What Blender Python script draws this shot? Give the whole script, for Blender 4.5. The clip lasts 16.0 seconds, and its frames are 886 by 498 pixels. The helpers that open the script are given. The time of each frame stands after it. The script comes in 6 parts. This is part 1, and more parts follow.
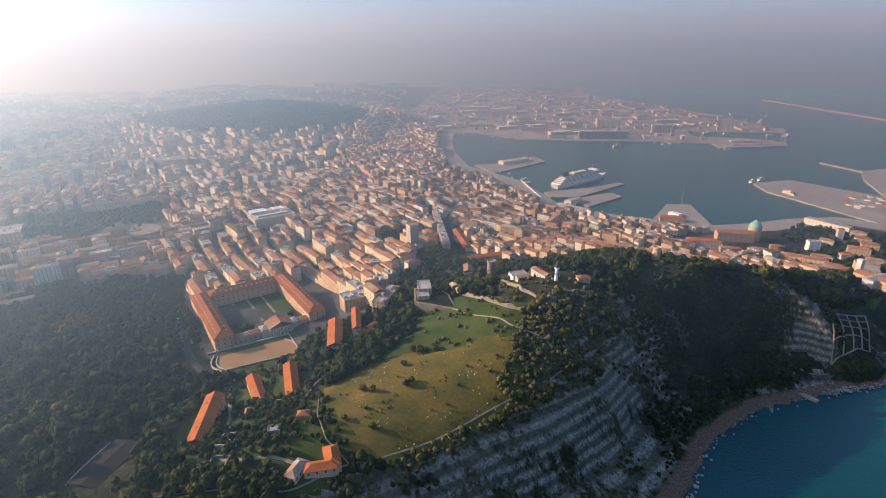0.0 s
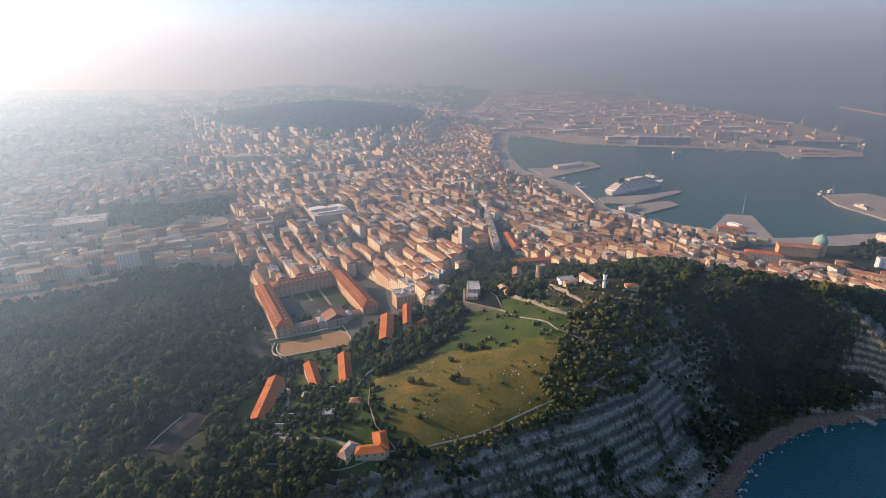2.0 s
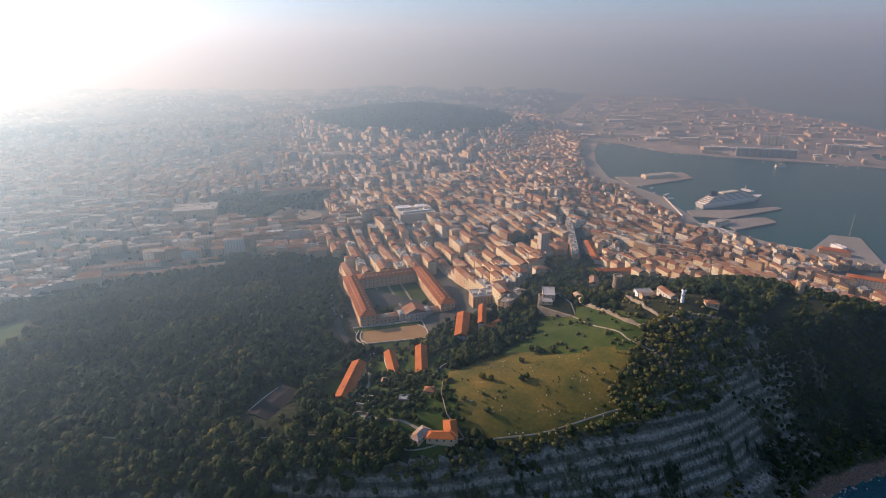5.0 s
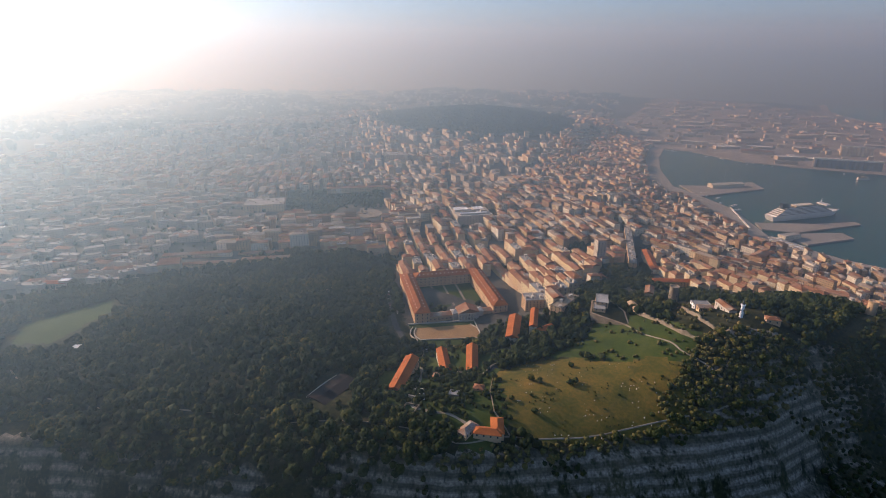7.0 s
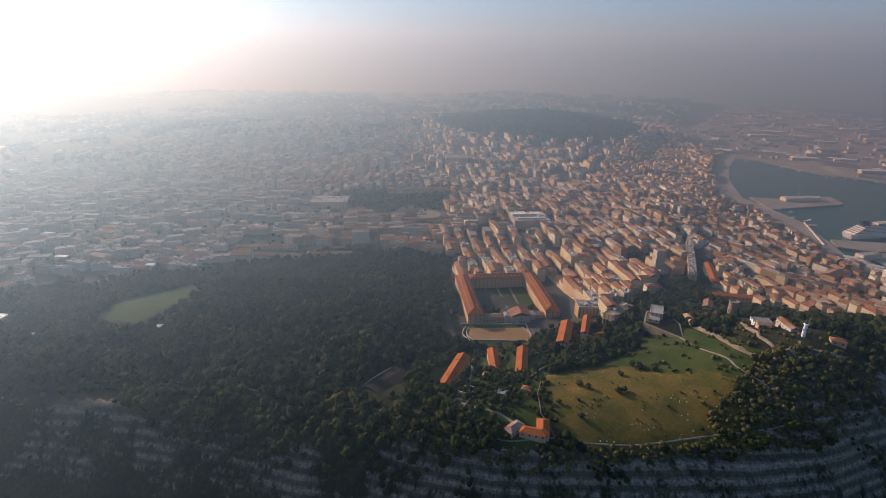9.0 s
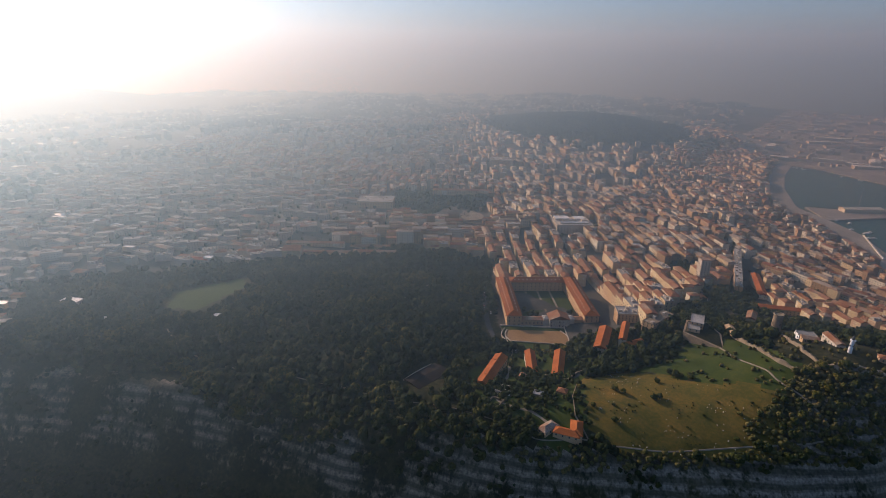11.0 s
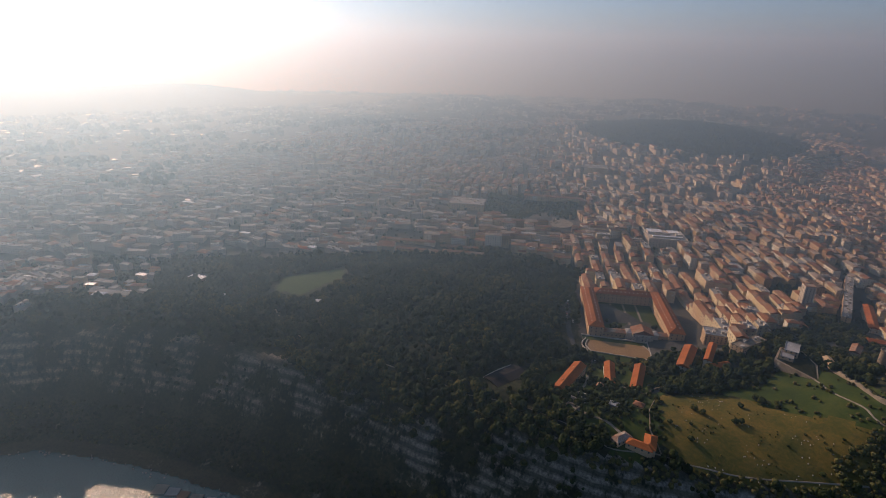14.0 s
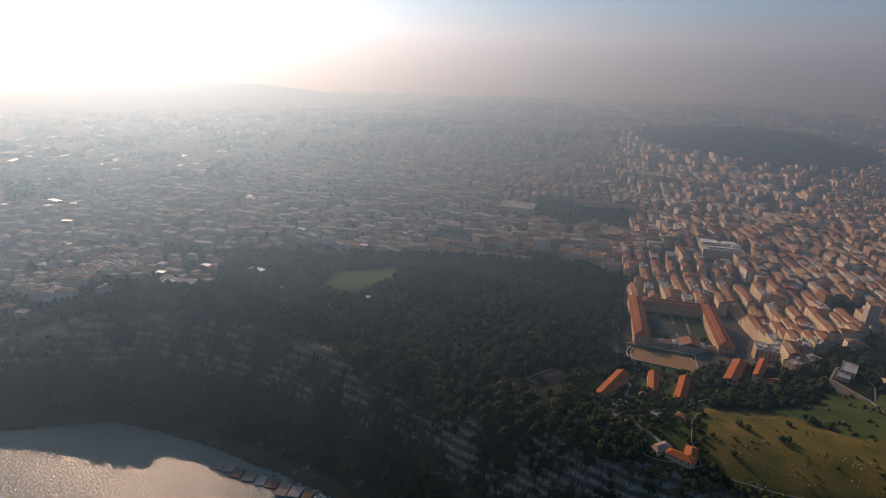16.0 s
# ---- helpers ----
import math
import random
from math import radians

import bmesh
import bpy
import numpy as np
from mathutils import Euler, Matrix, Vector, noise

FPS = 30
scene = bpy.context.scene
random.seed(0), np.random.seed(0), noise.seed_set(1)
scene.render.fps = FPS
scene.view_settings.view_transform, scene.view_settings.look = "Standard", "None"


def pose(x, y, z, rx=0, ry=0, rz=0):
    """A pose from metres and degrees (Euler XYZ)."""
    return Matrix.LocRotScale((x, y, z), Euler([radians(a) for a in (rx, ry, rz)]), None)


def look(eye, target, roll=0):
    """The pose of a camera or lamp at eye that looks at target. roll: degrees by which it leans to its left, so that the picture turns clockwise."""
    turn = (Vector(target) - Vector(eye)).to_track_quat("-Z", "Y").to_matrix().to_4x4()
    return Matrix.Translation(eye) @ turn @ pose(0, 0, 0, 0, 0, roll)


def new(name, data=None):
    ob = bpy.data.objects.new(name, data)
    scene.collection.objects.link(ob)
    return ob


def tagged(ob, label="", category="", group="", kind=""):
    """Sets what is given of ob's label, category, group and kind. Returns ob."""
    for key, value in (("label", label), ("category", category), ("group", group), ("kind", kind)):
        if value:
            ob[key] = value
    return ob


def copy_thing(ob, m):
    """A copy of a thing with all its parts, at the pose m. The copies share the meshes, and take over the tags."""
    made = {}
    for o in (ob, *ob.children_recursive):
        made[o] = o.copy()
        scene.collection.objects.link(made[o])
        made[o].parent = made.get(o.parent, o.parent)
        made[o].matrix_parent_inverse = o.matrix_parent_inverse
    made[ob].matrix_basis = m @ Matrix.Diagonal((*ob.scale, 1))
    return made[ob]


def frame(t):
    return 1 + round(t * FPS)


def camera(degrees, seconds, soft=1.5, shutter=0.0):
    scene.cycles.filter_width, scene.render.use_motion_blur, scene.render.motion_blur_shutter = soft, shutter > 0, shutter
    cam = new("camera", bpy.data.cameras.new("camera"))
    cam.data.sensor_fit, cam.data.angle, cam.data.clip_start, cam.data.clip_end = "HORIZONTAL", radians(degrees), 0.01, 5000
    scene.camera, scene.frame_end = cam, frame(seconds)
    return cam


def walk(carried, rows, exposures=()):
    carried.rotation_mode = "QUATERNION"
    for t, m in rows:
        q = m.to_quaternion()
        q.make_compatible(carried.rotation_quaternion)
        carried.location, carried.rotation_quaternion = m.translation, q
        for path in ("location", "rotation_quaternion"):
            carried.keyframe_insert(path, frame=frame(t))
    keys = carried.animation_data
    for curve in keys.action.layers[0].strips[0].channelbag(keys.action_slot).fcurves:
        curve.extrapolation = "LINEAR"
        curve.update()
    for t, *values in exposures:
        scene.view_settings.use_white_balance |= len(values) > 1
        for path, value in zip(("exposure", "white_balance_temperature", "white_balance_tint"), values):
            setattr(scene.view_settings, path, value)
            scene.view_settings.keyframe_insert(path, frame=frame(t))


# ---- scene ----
# ================= camera and its walk =================
# seconds, eye (metres above the sea), heading (left of +y), tilt, roll
EXPOSURE_A, EXPOSURE_B = 1.17, -0.08
PATH = [
    (0.0, -0.00, -0.00, 347.47, -0.000, -20.682, -0.550),
    (0.5, 0.08, -4.23, 349.05, 1.380, -20.625, -0.503),
    (1.0, 0.37, -8.91, 351.14, 2.857, -20.592, -0.462),
    (1.5, 0.86, -13.68, 353.48, 4.337, -20.571, -0.424),
    (2.0, 1.07, -18.32, 355.39, 5.803, -20.548, -0.336),
    (2.5, 1.22, -22.72, 357.13, 7.277, -20.509, -0.260),
    (3.0, 1.67, -26.79, 358.64, 8.892, -20.489, -0.191),
    (3.5, 2.09, -30.85, 360.38, 10.498, -20.471, -0.107),
    (4.0, 3.03, -34.98, 362.29, 11.923, -20.437, -0.056),
    (6.5, 9.68, -54.19, 370.63, 19.545, -20.286, 0.220),
    (7.0, 10.58, -57.99, 372.05, 21.168, -20.246, 0.315),
    (7.5, 12.06, -62.06, 373.63, 22.961, -20.191, 0.439),
    (8.0, 13.62, -66.21, 375.32, 24.839, -20.144, 0.589),
    (8.5, 15.68, -70.01, 377.21, 26.384, -20.135, 0.660),
    (9.0, 18.19, -74.03, 379.09, 27.584, -20.111, 0.725),
    (11.5, 29.02, -93.51, 390.25, 33.907, -20.174, 0.946),
    (12.0, 31.03, -97.15, 392.28, 35.599, -20.174, 1.047),
    (12.5, 33.06, -100.87, 394.08, 37.154, -20.163, 1.165),
    (13.0, 35.46, -105.03, 396.57, 38.775, -20.197, 1.316),
    (13.5, 38.67, -109.93, 399.43, 40.484, -20.233, 1.486),
    (14.0, 41.63, -113.51, 402.28, 42.168, -20.290, 1.491),
    (14.5, 44.29, -115.93, 404.16, 43.768, -20.312, 1.505),
    (15.0, 47.47, -118.53, 405.81, 45.200, -20.322, 1.595),
    (15.5, 50.58, -121.39, 407.53, 46.429, -20.309, 1.649),
    (16.0, 53.49, -124.06, 409.20, 47.721, -20.297, 1.739),
]
cam = camera(79.1, 16.0, soft=0.75)
def sight(x, y, z, heading, tilt, roll):
    h, e = radians(heading), radians(tilt)
    eye = Vector((x, y, z))
    return look(eye, eye + Vector((-math.sin(h) * math.cos(e), math.cos(h) * math.cos(e), math.sin(e))), roll)
walk(cam, [(t, sight(*row)) for t, *row in PATH], exposures=[(0.0, EXPOSURE_A, 4800, 18), (16.0, EXPOSURE_B, 4940, 21)])

# ================= sky, sun, haze =================
SUN_HEADING, SUN_HEIGHT = 81.0, 21.5      # degrees left of +y, degrees above the horizon
world = bpy.data.worlds.new("sky")
scene.world = world
world.use_nodes = True
wn = world.node_tree
sky = wn.nodes.new("ShaderNodeTexSky")
sky.sky_type, sky.sun_disc = "NISHITA", False
sky.sun_elevation, sky.sun_rotation = radians(SUN_HEIGHT), radians(-SUN_HEADING)
sky.air_density, sky.dust_density, sky.ozone_density = 1.0, 1.0, 1.6
wn.links.new(sky.outputs[0], wn.nodes["Background"].inputs[0])
wn.nodes["Background"].inputs[1].default_value = 0.068
h, e = radians(SUN_HEADING), radians(SUN_HEIGHT)
to_sun = Vector((-math.sin(h) * math.cos(e), math.cos(h) * math.cos(e), math.sin(e)))
sun = new("sun", bpy.data.lights.new("sun", "SUN"))
sun.data.energy, sun.data.angle, sun.data.color = 5.0, radians(0.6), (1.0, 0.79, 0.50)
sun.matrix_world = look(to_sun * 900, (0, 0, 0))


# ================= materials =================
def nodes_of(name):
    m = bpy.data.materials.new(name)
    m.use_nodes = True
    return m, m.node_tree.nodes, m.node_tree.links, m.node_tree.nodes["Principled BSDF"]


def surface(name, colours, scale=0.1, fine=2.0, rough=0.9, bump=0.3, per=None, spread=0.35, metal=0.0, bump_dist=0.3):
    """Colours mixed by noise at two scales (metres); per: 'object' or 'island' varies whole pieces."""
    m, n, l, b = nodes_of(name)
    pos = n.new("ShaderNodeNewGeometry")
    big, small = n.new("ShaderNodeTexNoise"), n.new("ShaderNodeTexNoise")
    big.inputs["Scale"].default_value, big.inputs["Detail"].default_value = scale, 4
    small.inputs["Scale"].default_value, small.inputs["Detail"].default_value = fine, 3
    for t in (big, small):
        l.new(pos.outputs["Position"], t.inputs["Vector"])
    mixed = n.new("ShaderNodeMath"); mixed.operation = "MULTIPLY_ADD"
    l.new(small.outputs["Fac"], mixed.inputs[0]); mixed.inputs[1].default_value = 0.5
    l.new(big.outputs["Fac"], mixed.inputs[2])
    last = mixed
    if per:
        src = n.new("ShaderNodeObjectInfo") if per == "object" else pos
        out = src.outputs["Random"] if per == "object" else src.outputs["Random Per Island"]
        add = n.new("ShaderNodeMath"); add.operation = "MULTIPLY_ADD"
        l.new(out, add.inputs[0]); add.inputs[1].default_value = spread * 2
        l.new(mixed.outputs[0], add.inputs[2])
        sub = n.new("ShaderNodeMath"); sub.operation = "SUBTRACT"
        l.new(add.outputs[0], sub.inputs[0]); sub.inputs[1].default_value = spread
        last = sub
    ramp = n.new("ShaderNodeValToRGB")
    el = ramp.color_ramp.elements
    k = len(colours)
    for i, c in enumerate(colours):
        e_ = el[i] if i < 2 else el.new(1.0)
        e_.color = (*c, 1)
    for i in range(k):
        el[i].position = 0.45 + 0.6 * i / (k - 1) - 0.0
    l.new(last.outputs[0], ramp.inputs[0])
    l.new(ramp.outputs[0], b.inputs["Base Color"])
    b.inputs["Roughness"].default_value, b.inputs["Metallic"].default_value = rough, metal
    if rough > 0.8:                              # dusty matt surfaces have little sheen
        b.inputs["Specular IOR Level"].default_value = 0.12
    if bump:
        bp = n.new("ShaderNodeBump")
        bp.inputs["Strength"].default_value, bp.inputs["Distance"].default_value = bump, bump_dist
        l.new(small.outputs["Fac"], bp.inputs["Height"])
        l.new(bp.outputs[0], b.inputs["Normal"])
    return m


M_ROOF = surface("terracotta_tiles", [(0.11, 0.075, 0.052), (0.19, 0.095, 0.048), (0.26, 0.115, 0.050), (0.31, 0.16, 0.085), (0.30, 0.22, 0.15), (0.36, 0.30, 0.23)], 0.05, 0.9, per="island", spread=0.44)
M_ROOF_NEW = surface("fresh_terracotta_tiles", [(0.29, 0.090, 0.024), (0.43, 0.14, 0.034)], 0.10, 1.4, bump=0.6)
M_ROOF_OLD = surface("weathered_red_tiles", [(0.18, 0.062, 0.018), (0.25, 0.085, 0.023), (0.33, 0.12, 0.034)], 0.06, 0.8, bump=0.6)
M_FLAT = surface("flat_roof_felt", [(0.17, 0.165, 0.155), (0.28, 0.27, 0.25), (0.42, 0.40, 0.37)], 0.04, 0.5, per="island", spread=0.35)
M_WALL = surface("painted_render", [(0.32, 0.22, 0.12), (0.53, 0.40, 0.19), (0.47, 0.32, 0.20), (0.60, 0.52, 0.34), (0.56, 0.44, 0.23), (0.68, 0.65, 0.54)], 0.03, 0.5, per="island", spread=0.55)
M_OCHRE = surface("ochre_brick", [(0.45, 0.30, 0.16), (0.56, 0.40, 0.23)], 0.08, 1.0)
M_PALE = surface("pale_render", [(0.42, 0.37, 0.30), (0.56, 0.51, 0.43)], 0.08, 1.0, per="island", spread=0.25)
M_STONE = surface("tan_stone", [(0.17, 0.135, 0.09), (0.33, 0.27, 0.19)], 0.15, 1.5, bump=0.6)
M_GLASS = surface("dark_window", [(0.03, 0.035, 0.04), (0.06, 0.06, 0.06)], 0.5, 2.0, rough=0.2, bump=0)
M_ASPHALT = surface("asphalt", [(0.05, 0.05, 0.052), (0.09, 0.088, 0.085)], 0.05, 1.0)
M_QUAY = surface("concrete_quay", [(0.22, 0.21, 0.19), (0.34, 0.32, 0.29)], 0.02, 0.3)
M_PATH = surface("pale_gravel", [(0.19, 0.16, 0.115), (0.31, 0.27, 0.20)], 0.1, 1.0)
M_LEAF = surface("leaves", [(0.006, 0.011, 0.0025), (0.013, 0.021, 0.004), (0.023, 0.032, 0.006), (0.047, 0.051, 0.009), (0.105, 0.088, 0.011)], 0.022, 0.42, per="island", spread=0.12, bump=1.0, bump_dist=1.0)
M_BRUSH = surface("dry_brush_leaves", [(0.032, 0.037, 0.009), (0.070, 0.070, 0.018), (0.115, 0.10, 0.028), (0.16, 0.125, 0.045)], 0.03, 0.5, per="island", spread=0.16, bump=1.0, bump_dist=0.7)
M_BARK = surface("bark", [(0.07, 0.05, 0.035), (0.13, 0.10, 0.07)], 0.5, 4.0)
M_METAL = surface("painted_steel", [(0.25, 0.28, 0.30), (0.38, 0.40, 0.42)], 0.2, 2.0, rough=0.5, bump=0)
M_WHITE = surface("white_paint", [(0.70, 0.71, 0.72), (0.82, 0.82, 0.82)], 0.1, 1.0, rough=0.5, bump=0)
M_SAND = surface("parade_sand", [(0.27, 0.165, 0.065), (0.34, 0.215, 0.095)], 0.06, 0.8)
M_GRASS = surface("dry_grass", [(0.050, 0.060, 0.009), (0.084, 0.078, 0.012), (0.150, 0.108, 0.017), (0.215, 0.135, 0.023)], 0.032, 0.35, bump=0.6)
M_LAWN = surface("lawn", [(0.026, 0.040, 0.006), (0.045, 0.064, 0.009), (0.075, 0.085, 0.014)], 0.045, 0.4, bump=0.6)
M_FIELD = surface("mown_playing_field", [(0.028, 0.052, 0.006), (0.048, 0.078, 0.010)], 0.04, 0.4)
RISES = [(-2600, 600, 16), (-1900, -300, 74), (-1900, 1500, 48), (-2600, 3000, 60), (-1500, 4000, 70), (-600, 4200, 60), (400, 4200, 29), (-720, 2400, 69), (-1150, 2350, 9), (-450, 2500, 8), (-1400, 1900, 18), (-700, 1600, 10), (-100, 1700, -24), (-1200, 900, 2), (-1100, 200, 47), (-500, 1050, 16), (200, 1200, 14), (900, 2400, -13), (-100, 3000, -5), (-1300, 3000, 38)]
KNOLLS = [(0, 360, 35), (90, 450, 54), (-90, 290, 36), (-185, 340, 9), (-110, 430, 24), (-85, 520, 6), (-220, 570, 21), (-30, 570, 37), (60, 530, 10), (150, 530, 47), (260, 600, 52), (360, 580, 61), (470, 720, 52), (130, 660, 22), (260, 740, 24), (0, 720, 13), (-120, 700, 5), (-330, 390, 40), (-270, 290, 29), (-380, 250, 10), (-470, 300, 23), (-500, 430, 25), (-450, 600, 14), (-620, 300, 17), (-720, 150, 6), (-700, 450, 3), (-880, 150, -12), (-330, 560, 15), (-780, -30, 33), (-620, 90, 30), (-480, 150, 25), (-350, 150, 33), (-170, 210, 36), (-700, -10, 16), (-595, 80, 14), (-490, 140, 12)]

# ================= ground =================
CLIFF_SHORE = [(-1700, -1500), (-1100, -760), (-800, -420), (-627, -158), (-568, -61), (-505, -18), (-436, 18), (-330, 66), (-205, 105), (-85, 155), (50, 222),
               (145, 290), (197, 338), (212, 357), (248, 402), (316, 448), (380, 467), (476, 487), (560, 540), (690, 620), (820, 740), (930, 880), (960, 980)]
HARBOUR = [(960, 980), (832, 1082), (725, 1073), (647, 1049), (544, 1033), (442, 1082), (380, 1109), (325, 1153), (271, 1201), (245, 1310), (215, 1430), (160, 1520),
           (82, 1630), (45, 1867), (39, 2106), (56, 2325), (162, 2287), (329, 2130), (528, 2078), (850, 2040), (1183, 1929), (1271, 2034),
           (1157, 2110), (1001, 2160), (1030, 2300), (1262, 2260), (1399, 2224), (1454, 2316), (1424, 2659), (1347, 3301), (1139, 3806), (1086, 4290), (1200, 4900)]
def polyline_distance(px, py, line):
    best = np.full(px.shape, 1e9)
    for (ax, ay), (bx, by) in zip(line, line[1:]):
        dx, dy = bx - ax, by - ay
        s = np.clip(((px - ax) * dx + (py - ay) * dy) / (dx * dx + dy * dy), 0, 1)
        best = np.minimum(best, np.hypot(px - ax - s * dx, py - ay - s * dy))
    return best


def inside(px, py, poly):
    r = np.zeros(px.shape, bool)
    for (ax, ay), (bx, by) in zip(poly, poly[1:] + poly[:1]):
        if ay != by:
            r ^= ((ay > py) != (by > py)) & (px < (bx - ax) * (py - ay) / (by - ay) + ax)
    return r


LEVEL = [(-241, 474), (-169, 514), (-139, 466), (-203, 430)]      # cut into the slope before the barracks
LAND = CLIFF_SHORE + HARBOUR[1:] + [(1200, 5200), (-5200, 5200), (-5200, -1500)]


def waves(px, py, size, seed):
    """Smooth rolling noise from a few sines, about -1 to 1."""
    rng = np.random.RandomState(seed)
    v = np.zeros(px.shape)
    for k in range(6):
        a, ph, f_ = rng.uniform(0, 6.28), rng.uniform(0, 6.28), rng.uniform(0.6, 1.9) * 6.28 / size
        v += np.sin((px * math.cos(a) + py * math.sin(a)) * f_ + ph + 1.3 * np.sin((px * math.sin(a) - py * math.cos(a)) * f_ * 0.7))
    return v / 4.0


def ground(px, py):
    px, py = np.asarray(px, float), np.asarray(py, float)
    z = np.full(px.shape, 15.0)
    for x, y, a in RISES:
        z += a * np.exp(-((px - x) ** 2 + (py - y) ** 2) / (2 * 380.0 ** 2))
    for x, y, a in KNOLLS:
        z += a * np.exp(-((px - x) ** 2 + (py - y) ** 2) / (2 * 75.0 ** 2))
    z += 16 * np.exp(-((px + 770) / 330) ** 2 - ((py - 2430) / 250) ** 2)      # the citadel hill
    z = np.where(py > 2700, np.minimum(z, 60 + 50 * np.tanh((z - 60) / 50)), z)
    z = z + 6.0 * waves(px, py, 190, 35) * np.clip((-290 - px) / 90, 0, 1) * np.clip((px + 1000) / 120, 0, 1) * (1 - np.exp(-((px + 628) / 90) ** 2 - ((py - 315) / 110) ** 2))      # hollows and spurs under the wood
    z = np.maximum(z, 4)
    dc, dh = polyline_distance(px, py, CLIFF_SHORE), polyline_distance(px, py, HARBOUR)
    # cliff: beach, then ledges of harder rock, gullied
    d = dc * np.interp(px, [-600, -300, -200, -100, 0, 150, 400], [0.95, 0.92, 0.94, 1.08, 1.0, 1.05, 1.15]) + 1.5 * waves(px, py, 110, 3) * np.clip(dc / 40, 0, 1) + 1.2 * waves(px, py, 25, 4) * np.clip(dc / 40, 0, 1)
    turn = np.clip((px - (386 + (565 - py) * 0.65)) / 14, 0, 1)
    d = d - 20 * np.exp(-((px - 325) / 48) ** 2) * np.clip(dc / 40 - 0.6, 0, 1)         # the bay bites into the hill
    d = d + 24 * turn * turn * (3 - 2 * turn) * np.clip(dc / 30, 0, 1) * np.clip((560 - px) / 90, 0, 1)      # the cliff turns: a bare scarp that faces the sun
    face = 1.5 + 0.04 * np.minimum(d, 14) + 0.42 * np.clip(d - 14, 0, 46) + 1.5 * np.maximum(d - 60, 0)
    face = face + 0.25 * np.sin((face + 0.05 * px) * 6.283 / 7.6) * np.clip((face - 14) / 10, 0, 1) * np.clip((300 - px) / 100, 0, 1)
    harbour = 2.0 + 0.05 * np.maximum(dh - 45, 0) + 0.32 * np.maximum(dh - 270, 0)
    soft = 4.0
    z = -soft * np.log(np.exp(-np.clip(z, -50, 400) / soft) + np.exp(-np.clip(face, -50, 600) / soft))
    z = np.minimum(z, harbour)
    z = z + 0.5 * waves(px, py, 60, 9)
    z = np.where(inside(px, py, LEVEL), np.minimum(z, 54.5), z)
    return np.where(inside(px, py, LAND), np.maximum(z, 0.4), -6.0)


def gz(x, y):
    return float(ground(np.array([x]), np.array([y]))[0])


def mesh_of(name, verts, faces, mats, index=None, smooth=False):
    me = bpy.data.meshes.new(name)
    me.from_pydata(verts if isinstance(verts, list) else [tuple(v) for v in verts], [], faces if isinstance(faces, list) else [tuple(f_) for f_ in faces])
    for m in mats if isinstance(mats, (list, tuple)) else [mats]:
        me.materials.append(m)
    if index is not None:
        me.polygons.foreach_set("material_index", np.asarray(index, np.int32))
    if smooth:
        me.polygons.foreach_set("use_smooth", np.ones(len(me.polygons), bool))
    me.update()
    return me


def steps(*spans):
    out = [spans[0][0]]
    for a, b, s in spans:
        k = max(1, round((b - a) / s))
        out += [a + (b - a) * i / k for i in range(1, k + 1)]
    return np.array(out)


gx = steps((-4600, -1700, 120), (-1700, -900, 22), (-900, 520, 5), (520, 1500, 22))
gy = steps((-1500, -250, 50), (-250, 700, 5), (700, 1500, 18), (1500, 2900, 30), (2900, 4700, 120))
GX, GY = np.meshgrid(gx, gy)
GZ = ground(GX, GY)
nx, ny = len(gx), len(gy)
ii, jj = np.meshgrid(np.arange(nx - 1), np.arange(ny - 1))
a = (jj * nx + ii).ravel()
quads = np.stack([a, a + 1, a + nx + 1, a + nx], 1)
cx, cy = GX.ravel()[quads].mean(1), GY.ravel()[quads].mean(1)
qz = GZ.ravel()[quads]
keep = qz.max(1) > -5
quads, cx, cy, qz = quads[keep], cx[keep], cy[keep], qz[keep]

# regions of the ground
MEADOW = [(-100, 372), (-73, 415), (-34, 424), (7, 420), (40, 428), (70, 426), (66, 364), (18, 330), (-38, 296), (-70, 300)]
GREEN = [(-60, 425), (-30, 470), (-20, 535), (30, 520), (75, 470), (72, 428), (7, 422)]
GARDENS = [(-205, 300), (-215, 375), (-190, 430), (-150, 445), (-100, 440), (-100, 375), (-72, 300), (-75, 262), (-120, 262), (-175, 285)]
HALL = [(-252, 262), (-246, 320), (-210, 314), (-216, 258)]
WEST_HILLS = [(-2900, 1300), (-1350, 1500), (-1150, 2000), (-1250, 2700), (-2400, 3200)]
HILLTOP = [(50, 480), (60, 560), (40, 600), (75, 610), (125, 560), (170, 530), (160, 500), (110, 468), (75, 452)]
SLOPE_TOWN = [(-1060, -90), (-1020, 27), (-893, 199), (-715, 110), (-740, 55), (-798, -13), (-880, -110)]
DRILL = [(-268, 436), (-266, 500), (-240, 482), (-165, 515), (-138, 466), (-200, 428)]
SPORT = [(-633, 258), (-672, 298), (-645, 394), (-603, 366), (-583, 270)]
SPORT_EDGE = [(-630, 238), (-680, 298), (-648, 402), (-588, 372), (-562, 252)]
PARK = [(-900, 60), (-760, -20), (-700, 30), (-590, 95), (-490, 138), (-368, 152), (-260, 180), (-170, 205), (-90, 265), (0, 315), (66, 360), (135, 405), (165, 460), (175, 495),
        (242, 583), (356, 572), (440, 560), (600, 640), (560, 700), (430, 660), (300, 650), (200, 690), (120, 640), (60, 600), (10, 640), (-50, 620), (-70, 540), (-110, 520), (-125, 470),
        (-160, 440), (-240, 470), (-310, 580), (-345, 640), (-360, 725), (-460, 705), (-545, 690), (-600, 640), (-640, 540), (-720, 420), (-860, 220), (-960, 120)]
steep = np.abs(qz.max(1) - qz.min(1)) / 5.0
